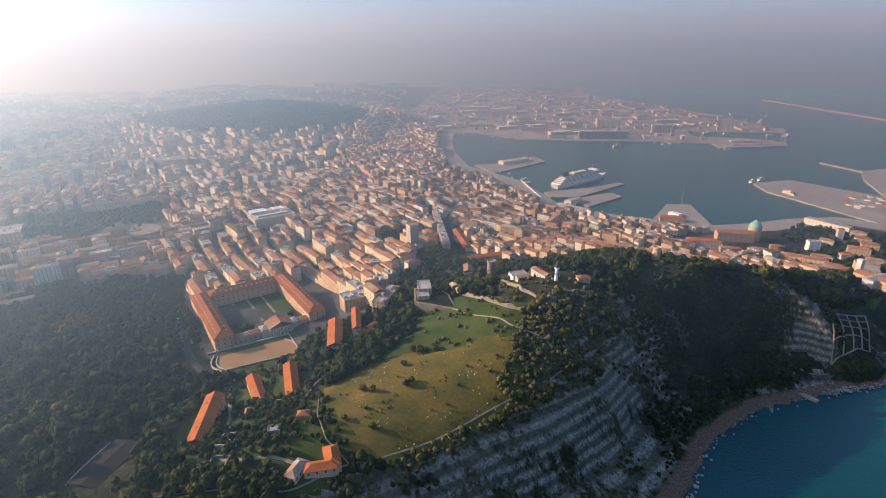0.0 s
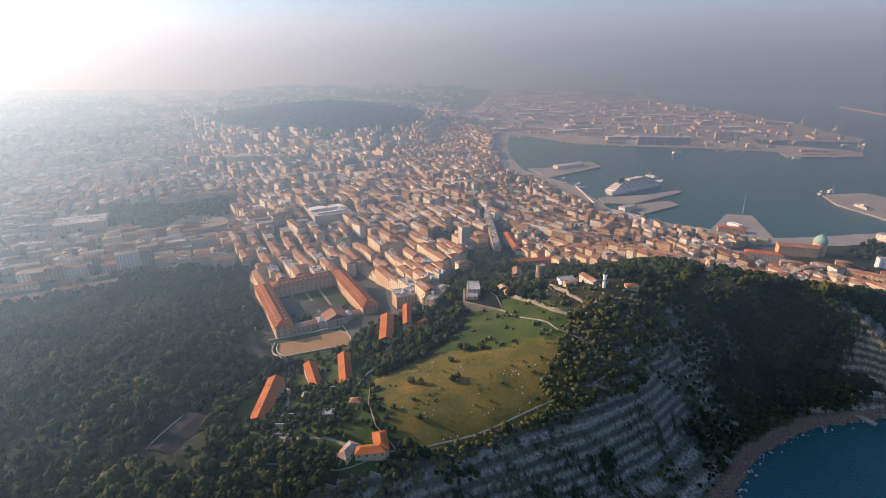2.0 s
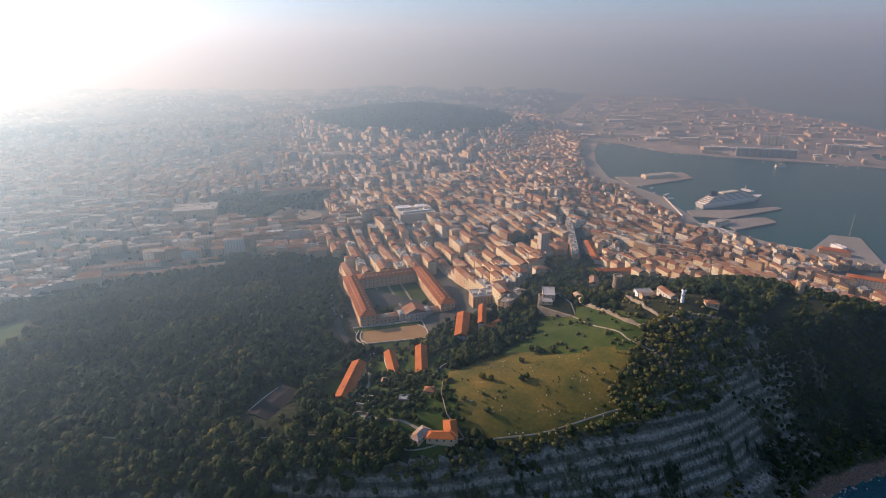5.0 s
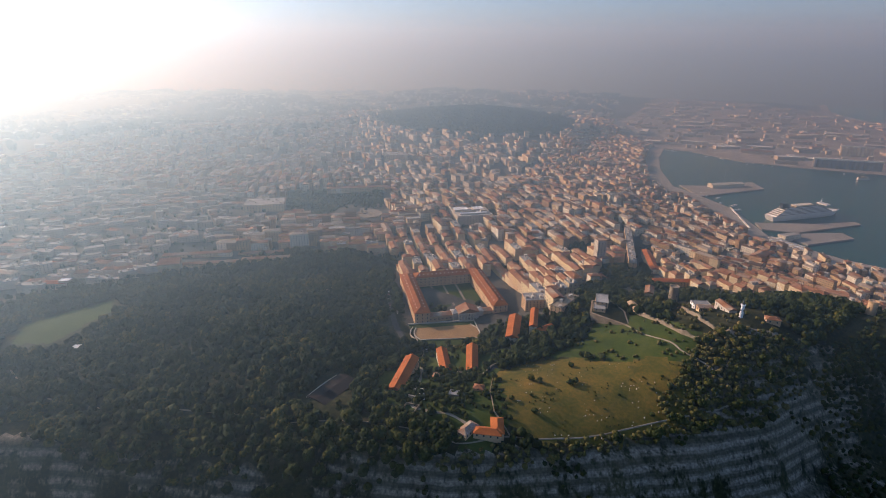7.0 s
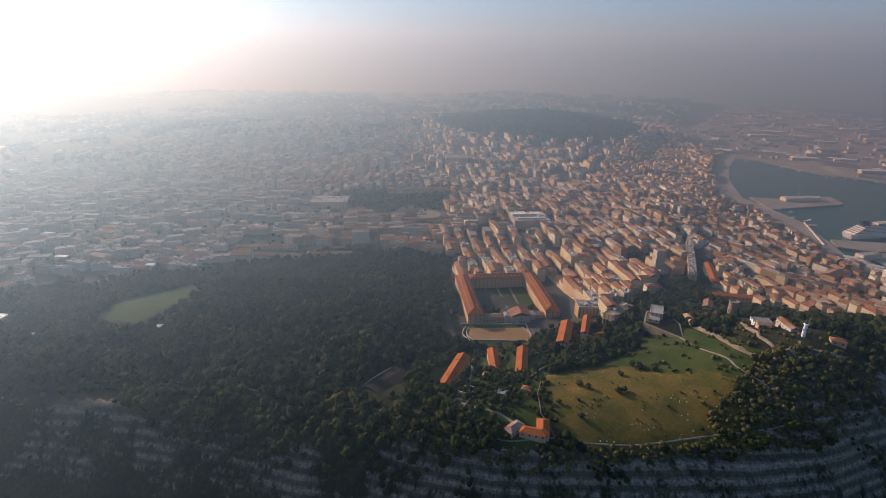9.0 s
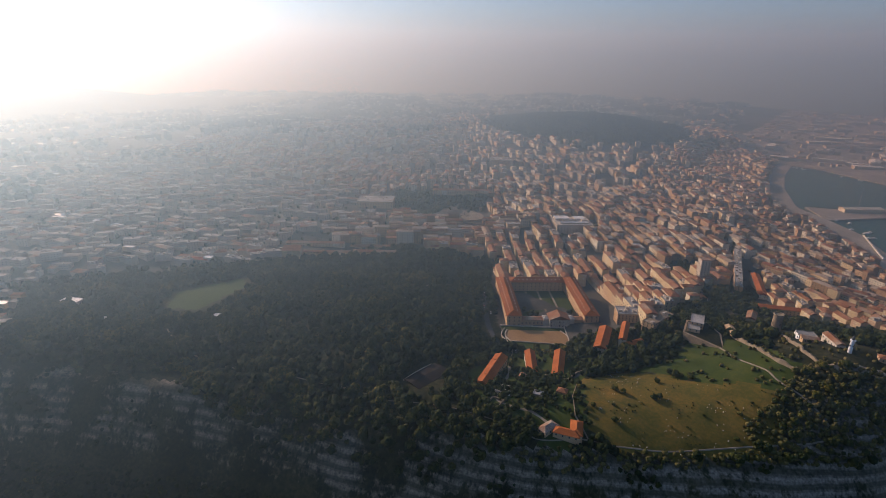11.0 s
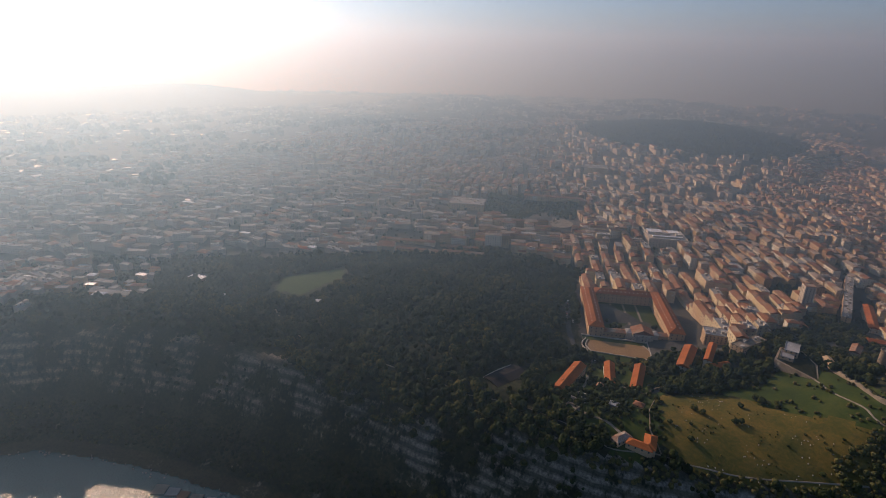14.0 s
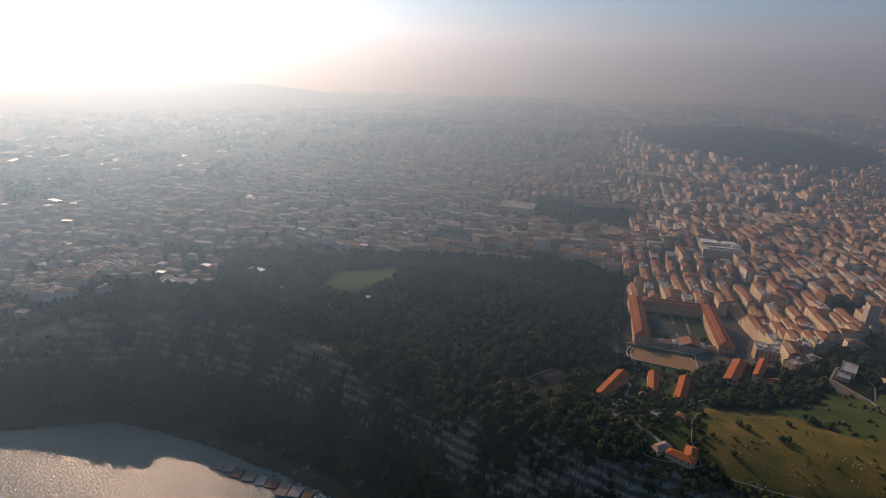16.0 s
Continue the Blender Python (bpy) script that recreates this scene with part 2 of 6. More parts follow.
dcl = polyline_distance(cx, cy, CLIFF_SHORE)
near_q = (cx > -900) & (cx < 520) & (cy > -250) & (cy < 700)
idx = np.zeros(len(quads), int)                      # 0 town ground
idx[inside(cx, cy, PARK)] = 1
hillw = (((cx + 780) / 470) ** 2 + ((cy - 2350) / 400) ** 2 < 1) | (cy > 3300) & (waves(cx, cy, 900, 21) > -0.1)
idx[hillw | inside(cx, cy, WEST_HILLS) | (polyline_distance(cx, cy, CLIFF_SHORE) < 330)] = 1
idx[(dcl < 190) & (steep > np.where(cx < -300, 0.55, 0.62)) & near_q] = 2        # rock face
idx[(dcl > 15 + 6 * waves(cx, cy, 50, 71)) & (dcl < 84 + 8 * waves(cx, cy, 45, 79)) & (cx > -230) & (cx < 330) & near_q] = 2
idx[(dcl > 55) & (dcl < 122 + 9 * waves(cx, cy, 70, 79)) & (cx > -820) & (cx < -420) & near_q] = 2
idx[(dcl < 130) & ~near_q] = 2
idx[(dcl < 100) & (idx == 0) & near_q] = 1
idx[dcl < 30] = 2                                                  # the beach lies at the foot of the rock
wx, wy = cx + 4 * waves(cx, cy, 30, 61), cy + 4 * waves(cx, cy, 30, 62)
idx[inside(wx, wy, MEADOW)] = 4
idx[inside(wx, wy, GREEN) & (idx != 4)] = 5
idx[inside(wx, wy, GARDENS) & (idx == 1)] = 5
idx[inside(cx, cy, SPORT)] = 6
PORT = [(40, 2330), (162, 2270), (329, 2120), (528, 2060), (850, 2030), (1183, 1925), (1300, 2000), (1500, 2316), (1500, 2800), (1347, 3301), (1139, 3806), (1086, 4290), (0, 4300), (-230, 2750), (-100, 2450)]
idx[inside(cx, cy, PORT)] = 7
def terrain_material(name, rock):
    """Scrubby ground, or a layered rock face with scrub on its ledges."""
    m, n, l, b = nodes_of(name)
    pos = n.new("ShaderNodeNewGeometry")
    def noise_(scale, detail=4):
        t = n.new("ShaderNodeTexNoise"); t.inputs["Scale"].default_value, t.inputs["Detail"].default_value = scale, detail
        l.new(pos.outputs["Position"], t.inputs["Vector"]); return t.outputs["Fac"]
    def math_(op, p, q):
        t = n.new("ShaderNodeMath"); t.operation = op
        for s, v in zip(t.inputs, (p, q)):
            l.new(v, s) if isinstance(v, bpy.types.NodeSocket) else setattr(s, "default_value", v)
        return t.outputs[0]
    def ramp_(v, stops):
        r = n.new("ShaderNodeValToRGB"); el = r.color_ramp.elements
        for i, (p, c) in enumerate(stops):
            e_ = el[i] if i < 2 else el.new(p)
            e_.position, e_.color = p, (*c, 1)
        l.new(v, r.inputs[0]); return r.outputs[0]
    green = ramp_(math_("ADD", math_("MULTIPLY", noise_(0.03), 0.55), math_("MULTIPLY", noise_(0.28, 6), 0.5)), [(0.38, (0.010, 0.013, 0.006)), (0.52, (0.028, 0.031, 0.012)), (0.66, (0.064, 0.058, 0.026))])
    if rock:
        sep = n.new("ShaderNodeSeparateXYZ"); l.new(pos.outputs["Position"], sep.inputs[0])
        def span_(v, lo, hi, out_lo, out_hi):
            t = n.new("ShaderNodeMapRange"); l.new(v, t.inputs[0])
            for i, q in enumerate((lo, hi, out_lo, out_hi)):
                t.inputs[i + 1].default_value = q
            return t.outputs[0]
        def stretched_(sx_, sy_, sz_, detail):
            t = n.new("ShaderNodeVectorMath"); t.operation = "MULTIPLY"; t.inputs[1].default_value = (sx_, sy_, sz_)
            l.new(pos.outputs["Position"], t.inputs[0])
            k = n.new("ShaderNodeTexNoise"); k.inputs["Scale"].default_value, k.inputs["Detail"].default_value = 1.0, detail
            l.new(t.outputs[0], k.inputs["Vector"]); return k.outputs["Fac"]
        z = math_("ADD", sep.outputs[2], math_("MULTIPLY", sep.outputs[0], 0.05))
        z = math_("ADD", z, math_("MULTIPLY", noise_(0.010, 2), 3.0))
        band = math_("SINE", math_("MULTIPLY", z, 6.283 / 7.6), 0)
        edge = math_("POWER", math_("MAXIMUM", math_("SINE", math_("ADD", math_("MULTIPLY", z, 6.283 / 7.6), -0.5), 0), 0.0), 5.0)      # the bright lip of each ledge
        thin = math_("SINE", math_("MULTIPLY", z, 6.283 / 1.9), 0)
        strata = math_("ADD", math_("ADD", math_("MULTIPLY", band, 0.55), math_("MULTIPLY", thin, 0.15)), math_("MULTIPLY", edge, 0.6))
        v = math_("MULTIPLY", math_("SUBTRACT", stretched_(0.12, 0.12, 0.018, 5), 0.5), 2.8)                    # runnels down the face
        v = math_("ADD", v, math_("MULTIPLY", math_("SUBTRACT", stretched_(0.45, 0.45, 0.05, 3), 0.5), 1.8))
        v = math_("ADD", v, math_("MULTIPLY", math_("SUBTRACT", stretched_(0.035, 0.035, 0.006, 3), 0.5), 4.4))
        v = math_("ADD", v, math_("MULTIPLY", math_("SUBTRACT", noise_(0.14, 5), 0.5), 1.6))
        v = math_("ADD", v, math_("MULTIPLY", math_("SUBTRACT", noise_(0.010, 3), 0.5), 2.4))
        front = math_("MULTIPLY", span_(sep.outputs[0], -120, -20, 0.0, 1.0), span_(sep.outputs[0], 170, 260, 1.0, 0.0))
        v = math_("ADD", v, math_("MULTIPLY", front, 0.22))                  # the front of the headland is barest
        bay = math_("SUBTRACT", span_(sep.outputs[0], 180, 280, 0.0, 1.0), math_("MULTIPLY", span_(sep.outputs[0], 372, 400, 0.0, 1.0), span_(sep.outputs[0], 425, 440, 1.0, 0.0)))
        v = math_("ADD", v, math_("MULTIPLY", bay, -0.8))                    # the hollow is overgrown
        v = math_("ADD", v, math_("MULTIPLY", math_("MULTIPLY", span_(sep.outputs[0], 384, 396, 0.0, 1.0), span_(sep.outputs[0], 425, 440, 1.0, 0.0)), 0.2))      # the scarp is bare
        foot = math_("MULTIPLY", span_(sep.outputs[0], -220, -140, 1.0, 0.0), span_(sep.outputs[2], 26, 40, 1.0, 0.0))
        v = math_("ADD", v, math_("MULTIPLY", foot, -1.1))                   # scree grown over below the western face
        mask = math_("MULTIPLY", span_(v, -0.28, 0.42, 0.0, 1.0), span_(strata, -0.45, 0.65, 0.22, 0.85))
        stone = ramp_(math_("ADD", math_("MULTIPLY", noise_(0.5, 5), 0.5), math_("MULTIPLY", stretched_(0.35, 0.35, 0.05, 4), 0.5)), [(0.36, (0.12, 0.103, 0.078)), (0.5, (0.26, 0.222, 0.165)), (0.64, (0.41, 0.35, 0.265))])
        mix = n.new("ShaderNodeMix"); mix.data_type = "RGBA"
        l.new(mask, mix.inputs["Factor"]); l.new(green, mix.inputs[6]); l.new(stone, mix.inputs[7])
        low = math_("ADD", sep.outputs[2], math_("MULTIPLY", math_("SUBTRACT", noise_(0.06, 3), 0.5), 3.0))
        shore = n.new("ShaderNodeMix"); shore.data_type = "RGBA"
        l.new(math_("MULTIPLY", span_(low, 2.3, 3.6, 1.0, 0.0), span_(sep.outputs[0], -270, -200, 0.25, 1.0)), shore.inputs["Factor"]); l.new(mix.outputs[2], shore.inputs[6])
        l.new(ramp_(noise_(0.5, 5), [(0.35, (0.095, 0.064, 0.042)), (0.65, (0.21, 0.135, 0.082))]), shore.inputs[7])
        l.new(shore.outputs[2], b.inputs["Base Color"])
    else:
        l.new(green, b.inputs["Base Color"])
    bp = n.new("ShaderNodeBump"); bp.inputs["Strength"].default_value, bp.inputs["Distance"].default_value = 0.8, 1.5
    l.new(noise_(0.35, 6), bp.inputs["Height"]); l.new(bp.outputs[0], b.inputs["Normal"])
    b.inputs["Roughness"].default_value, b.inputs["Specular IOR Level"].default_value = 1.0, 0.1
    return m


M_TOWN = surface("town_ground", [(0.045, 0.044, 0.040), (0.085, 0.08, 0.068), (0.12, 0.11, 0.09)], 0.02, 0.2)
M_SCRUB, M_ROCK = terrain_material("scrub", False), terrain_material("layered_rock", True)
M_YARD = surface("port_yard_concrete", [(0.12, 0.115, 0.11), (0.28, 0.265, 0.245), (0.44, 0.41, 0.37)], 0.012, 0.06)
M_BEACH = surface("beach_shingle", [(0.09, 0.062, 0.042), (0.22, 0.14, 0.085)], 0.05, 0.8)
verts = np.stack([GX.ravel(), GY.ravel(), GZ.ravel()], 1)
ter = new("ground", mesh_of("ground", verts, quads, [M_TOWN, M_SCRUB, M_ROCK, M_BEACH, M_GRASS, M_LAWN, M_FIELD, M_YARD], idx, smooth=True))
tagged(ter, "hilly ground with wooded park, layered sea cliff and town", "ground", kind="structure")


def sea_material():
    m, n, l, b = nodes_of("sea_water")
    b.inputs["Base Color"].default_value = (0.003, 0.03, 0.03, 1)
    b.inputs["Roughness"].default_value = 0.2
    pos = n.new("ShaderNodeNewGeometry")
    t = n.new("ShaderNodeTexNoise"); t.inputs["Scale"].default_value, t.inputs["Detail"].default_value = 0.42, 8
    t2 = n.new("ShaderNodeTexNoise"); t2.inputs["Scale"].default_value = 0.004
    r = n.new("ShaderNodeValToRGB")
    r.color_ramp.elements[0].position, r.color_ramp.elements[1].position = 0.3, 0.7
    r.color_ramp.elements[0].color, r.color_ramp.elements[1].color = (0.004, 0.048, 0.050, 1), (0.006, 0.070, 0.069, 1)
    bp = n.new("ShaderNodeBump"); bp.inputs["Strength"].default_value, bp.inputs["Distance"].default_value = 1.0, 0.9
    l.new(pos.outputs["Position"], t.inputs["Vector"]); l.new(pos.outputs["Position"], t2.inputs["Vector"])
    l.new(t2.outputs["Fac"], r.inputs[0]); l.new(r.outputs[0], b.inputs["Base Color"])
    l.new(t.outputs["Fac"], bp.inputs["Height"]); l.new(bp.outputs[0], b.inputs["Normal"])
    return m


sx, sy = steps((-4600, 4700, 300)), steps((-3000, 4700, 300))
SX, SY = np.meshgrid(sx, sy)
k = len(sx)
a = (np.arange(len(sy) - 1)[:, None] * k + np.arange(k - 1)).ravel()
sea = new("water", mesh_of("water", np.stack([SX.ravel(), SY.ravel(), 0 * SX.ravel()], 1), np.stack([a, a + 1, a + k + 1, a + k], 1), sea_material()))
tagged(sea, "calm blue-green sea and harbour water", "water", kind="structure")

M_FIELDS = surface("far_fields", [(0.10, 0.11, 0.06), (0.20, 0.19, 0.12), (0.28, 0.25, 0.17)], 0.004, 0.03, bump=0)
# far hills that close the view inland
rng = np.random.RandomState(11)
hv, hf = [], []
an = np.linspace(math.radians(-18), math.radians(150), 90)
for row, (rad, hh) in enumerate(((3400, 8), (3800, 36), (4050, 66), (4300, 95))):
    for i, q in enumerate(an):
        fade = min(1, max(0, (q - math.radians(-10)) / math.radians(30))) * (0.55 + 0.8 * math.exp(-((math.degrees(q) - 76) / 20) ** 2))
        bumpy = 1 + 0.18 * math.sin(q * 9 + row) + 0.10 * math.sin(q * 23 + 2 * row)
        hv.append((-math.sin(q) * rad, math.cos(q) * rad, -10 + hh * fade * bumpy))
for row in range(3):
    for i in range(89):
        o = row * 90 + i
        hf.append((o, o + 1, o + 91, o + 90))
tagged(new("backdrop", mesh_of("backdrop", hv, hf, M_FIELDS, smooth=True)), "far hazy hills behind the town", "hills", kind="structure")

HAZE = 0.00070
# haze: a layer of damp sea air over town and harbour
haze_me = bpy.data.meshes.new("haze")
# its seaward edge runs along the cliff
a0, a1 = math.atan2(2243, 4070), math.atan2(-2800, -3700) + 2 * math.pi
rim = [(4640 * math.cos(a0 + (a1 - a0) * i / 40), 4640 * math.sin(a0 + (a1 - a0) * i / 40)) for i in range(41)] + [(-500, -520), (-195, 60), (-90, 185), (55, 312)]
nr = len(rim)
haze_me.from_pydata([(x, y, z) for z in (-12, 540) for x, y in rim], [], [tuple(range(nr - 1, -1, -1)), tuple(range(nr, 2 * nr))] + [(i, (i + 1) % nr, nr + (i + 1) % nr, nr + i) for i in range(nr)])
hm = bpy.data.materials.new("damp_air"); hm.use_nodes = True
hn = hm.node_tree.nodes; hn.remove(hn["Principled BSDF"])
vs = hn.new("ShaderNodeVolumeScatter")
vs.inputs["Color"].default_value, vs.inputs["Density"].default_value, vs.inputs["Anisotropy"].default_value = (0.48, 0.73, 1.0, 1), HAZE, 0.63
hm.node_tree.links.new(vs.outputs[0], hn["Material Output"].inputs["Volume"])
haze_me.materials.append(hm)
haze = tagged(new("haze", haze_me), "thin layer of damp hazy air", "haze", kind="structure")

# ================= town =================
U = radians(34.0)                               # the town's streets follow the barracks' walls
UX, UY = (math.cos(U), math.sin(U)), (-math.sin(U), math.cos(U))
def to_uv(x, y): return x * UX[0] + y * UX[1], x * UY[0] + y * UY[1]
def to_xy(u, v): return u * UX[0] + v * UY[0], u * UX[1] + v * UY[1]


def house_geometry(w, d, h, roof, pitch=0.27, over=0.5, base=-6):
    """Verts and faces of walls (down into the slope) and of the roof over them, centred, long side along x."""
    x, y = w / 2, d / 2
    wv = [(sx_ * x, sy_ * y, z) for z in (base, h) for sx_, sy_ in ((-1, -1), (1, -1), (1, 1), (-1, 1))]
    wf = [(0, 1, 5, 4), (1, 2, 6, 5), (2, 3, 7, 6), (3, 0, 4, 7)]
    X, Y = x + over, y + over
    eave = h - over * pitch
    ridge = h + y * pitch
    if roof == "flat":
        wf.append((4, 5, 6, 7))
        t = 0.7
        rv = [(sx_ * a_, sy_ * b_, z) for a_, b_, z in ((x, y, h + t), (x - .35, y - .35, h + t), (x - .35, y - .35, h + .15)) for sx_, sy_ in ((-1, -1), (1, -1), (1, 1), (-1, 1))]
        rf = [(i, (i + 1) % 4, 4 + (i + 1) % 4, 4 + i) for i in range(4)] + [(4 + i, 4 + (i + 1) % 4, 8 + (i + 1) % 4, 8 + i) for i in range(4)] + [(8, 9, 10, 11)]
        rv += [(sx_ * x, sy_ * y, h) for sx_, sy_ in ((-1, -1), (1, -1), (1, 1), (-1, 1))]
        rf += [(12 + i, 12 + (i + 1) % 4, (i + 1) % 4, i) for i in range(4)]
        return wv, wf, rv, rf
    if roof == "gable":
        wv += [(-x, 0, ridge), (x, 0, ridge)]
        wf += [(7, 4, 8), (5, 6, 9)]
        r = X
    else:
        r = max(0.3, x - y)
    rv = [(-X, -Y, eave), (X, -Y, eave), (X, Y, eave), (-X, Y, eave), (-r, 0, ridge + .1), (r, 0, ridge + .1)]
    rv += [(p, q, s - 0.3) for p, q, s in rv]
    rf = [(0, 1, 5, 4), (2, 3, 4, 5), (3, 0, 4), (1, 2, 5), (6, 10, 11, 7), (8, 11, 10, 9), (9, 10, 6), (7, 11, 8),
          (0, 6, 7, 1), (1, 7, 8, 2), (2, 8, 9, 3), (3, 9, 6, 0)]
    return wv, wf, rv, rf


def part(name, verts, faces, material, parent, label=""):
    ob = new(name, mesh_of(name, verts, faces, material))
    ob.parent = parent
    return tagged(ob, label)


class Pile:
    """Many small solids joined into one mesh."""
    def __init__(self): self.v, self.f, self.m, self.n = [], [], [], 0
    def add(self, verts, faces, place, mat=0):
        M = np.array(place)
        P = np.asarray(verts, float) @ M[:3, :3].T + M[:3, 3]
        o = self.n
        self.v.append(P)
        self.n += len(P)
        self.f += [tuple([i + o for i in f_]) for f_ in faces]
        self.m += [mat] * len(faces)
    def object(self, name, mats, smooth=False):
        return new(name, mesh_of(name, np.concatenate(self.v).tolist(), self.f, mats, self.m, smooth))


BOX_F = [(0, 3, 2, 1), (4, 5, 6, 7), (0, 1, 5, 4), (1, 2, 6, 5), (2, 3, 7, 6), (3, 0, 4, 7)]
def box_v(w, d, h, z=0.0):
    return [(sx_ * w / 2, sy_ * d / 2, zz) for zz in (z, z + h) for sx_, sy_ in ((-1, -1), (1, -1), (1, 1), (-1, 1))]



WINDOW = mesh_of("window", box_v(1.2, 0.16, 1.8), BOX_F, M_GLASS)
CHIMNEY = mesh_of("chimney", box_v(0.9, 0.7, 2.2) + [(p * 1.25, q * 1.25, r) for p, q, r in box_v(0.9, 0.7, 0.25, 2.2)], BOX_F + [tuple(i + 8 for i in f_) for f_ in BOX_F], M_OCHRE)

ROOF_BOX = mesh_of("roof_box", box_v(3.2, 3.0, 2.3) + [(p * 1.08, q * 1.08, r) for p, q, r in box_v(3.2, 3.0, 0.2, 2.3)], BOX_F + [tuple(i + 8 for i in f_) for f_ in BOX_F], M_PALE)


def child(name, mesh, parent, m, label=""):
    ob = new(name, mesh)
    ob.parent = parent
    ob.matrix_basis = m
    return tagged(ob, label)


def windows_on(parent, w, d, h, storey=4.2, bay=4.6, sides=(0, 1, 2, 3), low=1.6):
    """Windows of their own on the walls of a w by d body, h high."""
    for side in sides:
        run, off, rz = ((w, d / 2, 0), (w, d / 2, 180), (d, w / 2, 90), (d, w / 2, 270))[side]
        bays = max(1, int(run / bay))
        for fl in range(max(1, int(h / storey))):
            for b_ in range(bays):
                t_ = (b_ + 0.5) * run / bays - run / 2
                child("window", WINDOW, parent, pose(0, 0, 0, 0, 0, rz) @ pose(t_, -off, low + fl * storey))


def building(name, x, y, w, d, h, rz, roof="gable", wall=None, top=None, label="", category="house", group="", wins=True, z=None, pitch=0.36, storey=4.2, bay=4.6, chimneys=0, clutter=0):
    ob = new(name)
    ob.empty_display_size = 2
    zz = gz(x, y) if z is None else z
    ob.matrix_world = pose(x, y, zz, 0, 0, rz)
    tagged(ob, label, category, group)
    wv, wf, rv, rf = house_geometry(w, d, h, roof, pitch)
    part("wall", wv, wf, wall or M_WALL, ob)
    part("roof", rv, rf, top or (M_FLAT if roof == "flat" else M_ROOF), ob)
    if wins:
        windows_on(ob, w, d, h, storey, bay)
    if clutter:
        rc_ = np.random.RandomState(int(abs(x) * 3 + abs(y)))
        for c_ in range(clutter):
            child("roof_box", ROOF_BOX, ob, pose((c_ + rc_.uniform(0.2, 0.8)) * w / clutter - w / 2, rc_.uniform(-0.25, 0.25) * d, h + 0.15) @ Matrix.Diagonal((*rc_.uniform(0.7, 1.5, 3), 1)))
    for c_ in range(chimneys):
        child("chimney", CHIMNEY, ob, pose((c_ + 0.5) * w / chimneys - w / 2, d * 0.2, h + d * 0.2 * pitch - 0.8))
    return ob


rng = np.random.RandomState(5)
# stretches without town houses: park, barracks, squares, port
WILD = [(-62, 640), (-58, 706), (10, 752), (130, 744), (235, 722), (300, 660), (60, 636)]      # overgrown slope between the town and the fort
FREE = [PARK, PORT, [(-330, 590), (-200, 690), (-90, 560), (-45, 510), (-60, 440), (-250, 430)], [(-640, 970), (-600, 1020), (-510, 985), (-505, 885), (-590, 870)],
        [(-395, 1010), (-315, 1070), (-262, 990), (-325, 912)], [(-840, 1045), (-610, 1145), (-545, 1000), (-590, 860), (-715, 865)],
        [(-60, 660), (-75, 520), (60, 640), (180, 690), (300, 660), (470, 700), (640, 720), (640, 560), (0, 500)], [(10, 740), (120, 760), (110, 800), (10, 790)], WILD,
        [(-53, 824), (33, 866), (38, 728), (-27, 699)], [(-108, 914), (-68, 943), (-64, 845), (-109, 852)], [(-30, 1020), (0, 1026), (22, 915), (38, 925), (50, 825), (30, 800), (-6, 812)],
        [(420, 860), (620, 860), (640, 1000), (420, 960)], [(560, 640), (780, 680), (900, 980), (700, 1060), (550, 860)], [(-860, 260), (-740, 420), (-690, 470), (-620, 480), (-600, 250), (-830, 30), (-980, 120)]]
cands = []
def block(bu, bv, along):
    """Two long rows of houses back to back round a yard; along: 1 for rows that run with v, 0 with u."""
    tall = float(rng.choice([12, 15, 18, 21], p=[.2, .35, .3, .15]))
    for side in range(2):
        s_ = 3.0
        while s_ < 84:
            w = rng.uniform(14, 36)
            a_, b_ = (8.5 if side == 0 else 35.5), s_ + w / 2
            cands.append((bu + (a_ if along else b_), bv + (b_ if along else a_), w + 0.1, rng.uniform(12, 15), along, tall + rng.choice([-3, 0, 0, 0, 3])))
            s_ += w + (0 if rng.rand() < 0.85 else 5)
    for end in (6, 88):
        if rng.rand() < 0.75:
            cands.append((bu + (22 if along else end), bv + (end if along else 22), 15, 12, 1 - along, tall))
    if rng.rand() < 0.55:                        # a lower house or workshop in the yard
        k_ = rng.uniform(22, 70)
        cands.append((bu + (22 if along else k_), bv + (k_ if along else 22), rng.uniform(12, 26), 10, along, tall * rng.uniform(0.3, 0.6)))
def terraces(x, y):
    return x < -430 and y < 960
for bu in np.arange(-2000, 1900, 52.0):
    for bv in np.arange(-300, 3000, 104.0):
        if not terraces(*to_xy(bu + 20, bv + 50)):
            block(bu, bv + 21 * (int(bu // 52) % 2), 1)
for bu in np.arange(-1600, 700, 104.0):
    for bv in np.arange(-300, 1800, 52.0):
        if terraces(*to_xy(bu + 50, bv + 20)):
            block(bu + 30 * (int(bv // 52) % 2), bv, 0)
CU = np.array([c[:2] for c in cands])
CXY = np.stack(to_xy(CU[:, 0], CU[:, 1]), 1)
bendy = np.clip((CXY[:, 1] - 750) / 500, 0, 1)
CXY = CXY + np.stack([waves(CXY[:, 0], CXY[:, 1], 420, 31), waves(CXY[:, 0], CXY[:, 1], 420, 32)], 1) * (34 * bendy)[:, None] + rng.uniform(-2, 2, CXY.shape) * bendy[:, None]
FREE += [[(-870, 930), (-780, 985), (-695, 845), (-785, 785)], [(-830, 1550), (-760, 1590), (-695, 1475), (-765, 1440)], [(-760, 560), (-640, 640), (-500, 720), (-480, 650), (-650, 520)]]
okc = inside(CXY[:, 0], CXY[:, 1], LAND) & (CXY[:, 0] > -1900) & (CXY[:, 0] < 1300) & (CXY[:, 1] > -100) & (CXY[:, 1] < 3000)
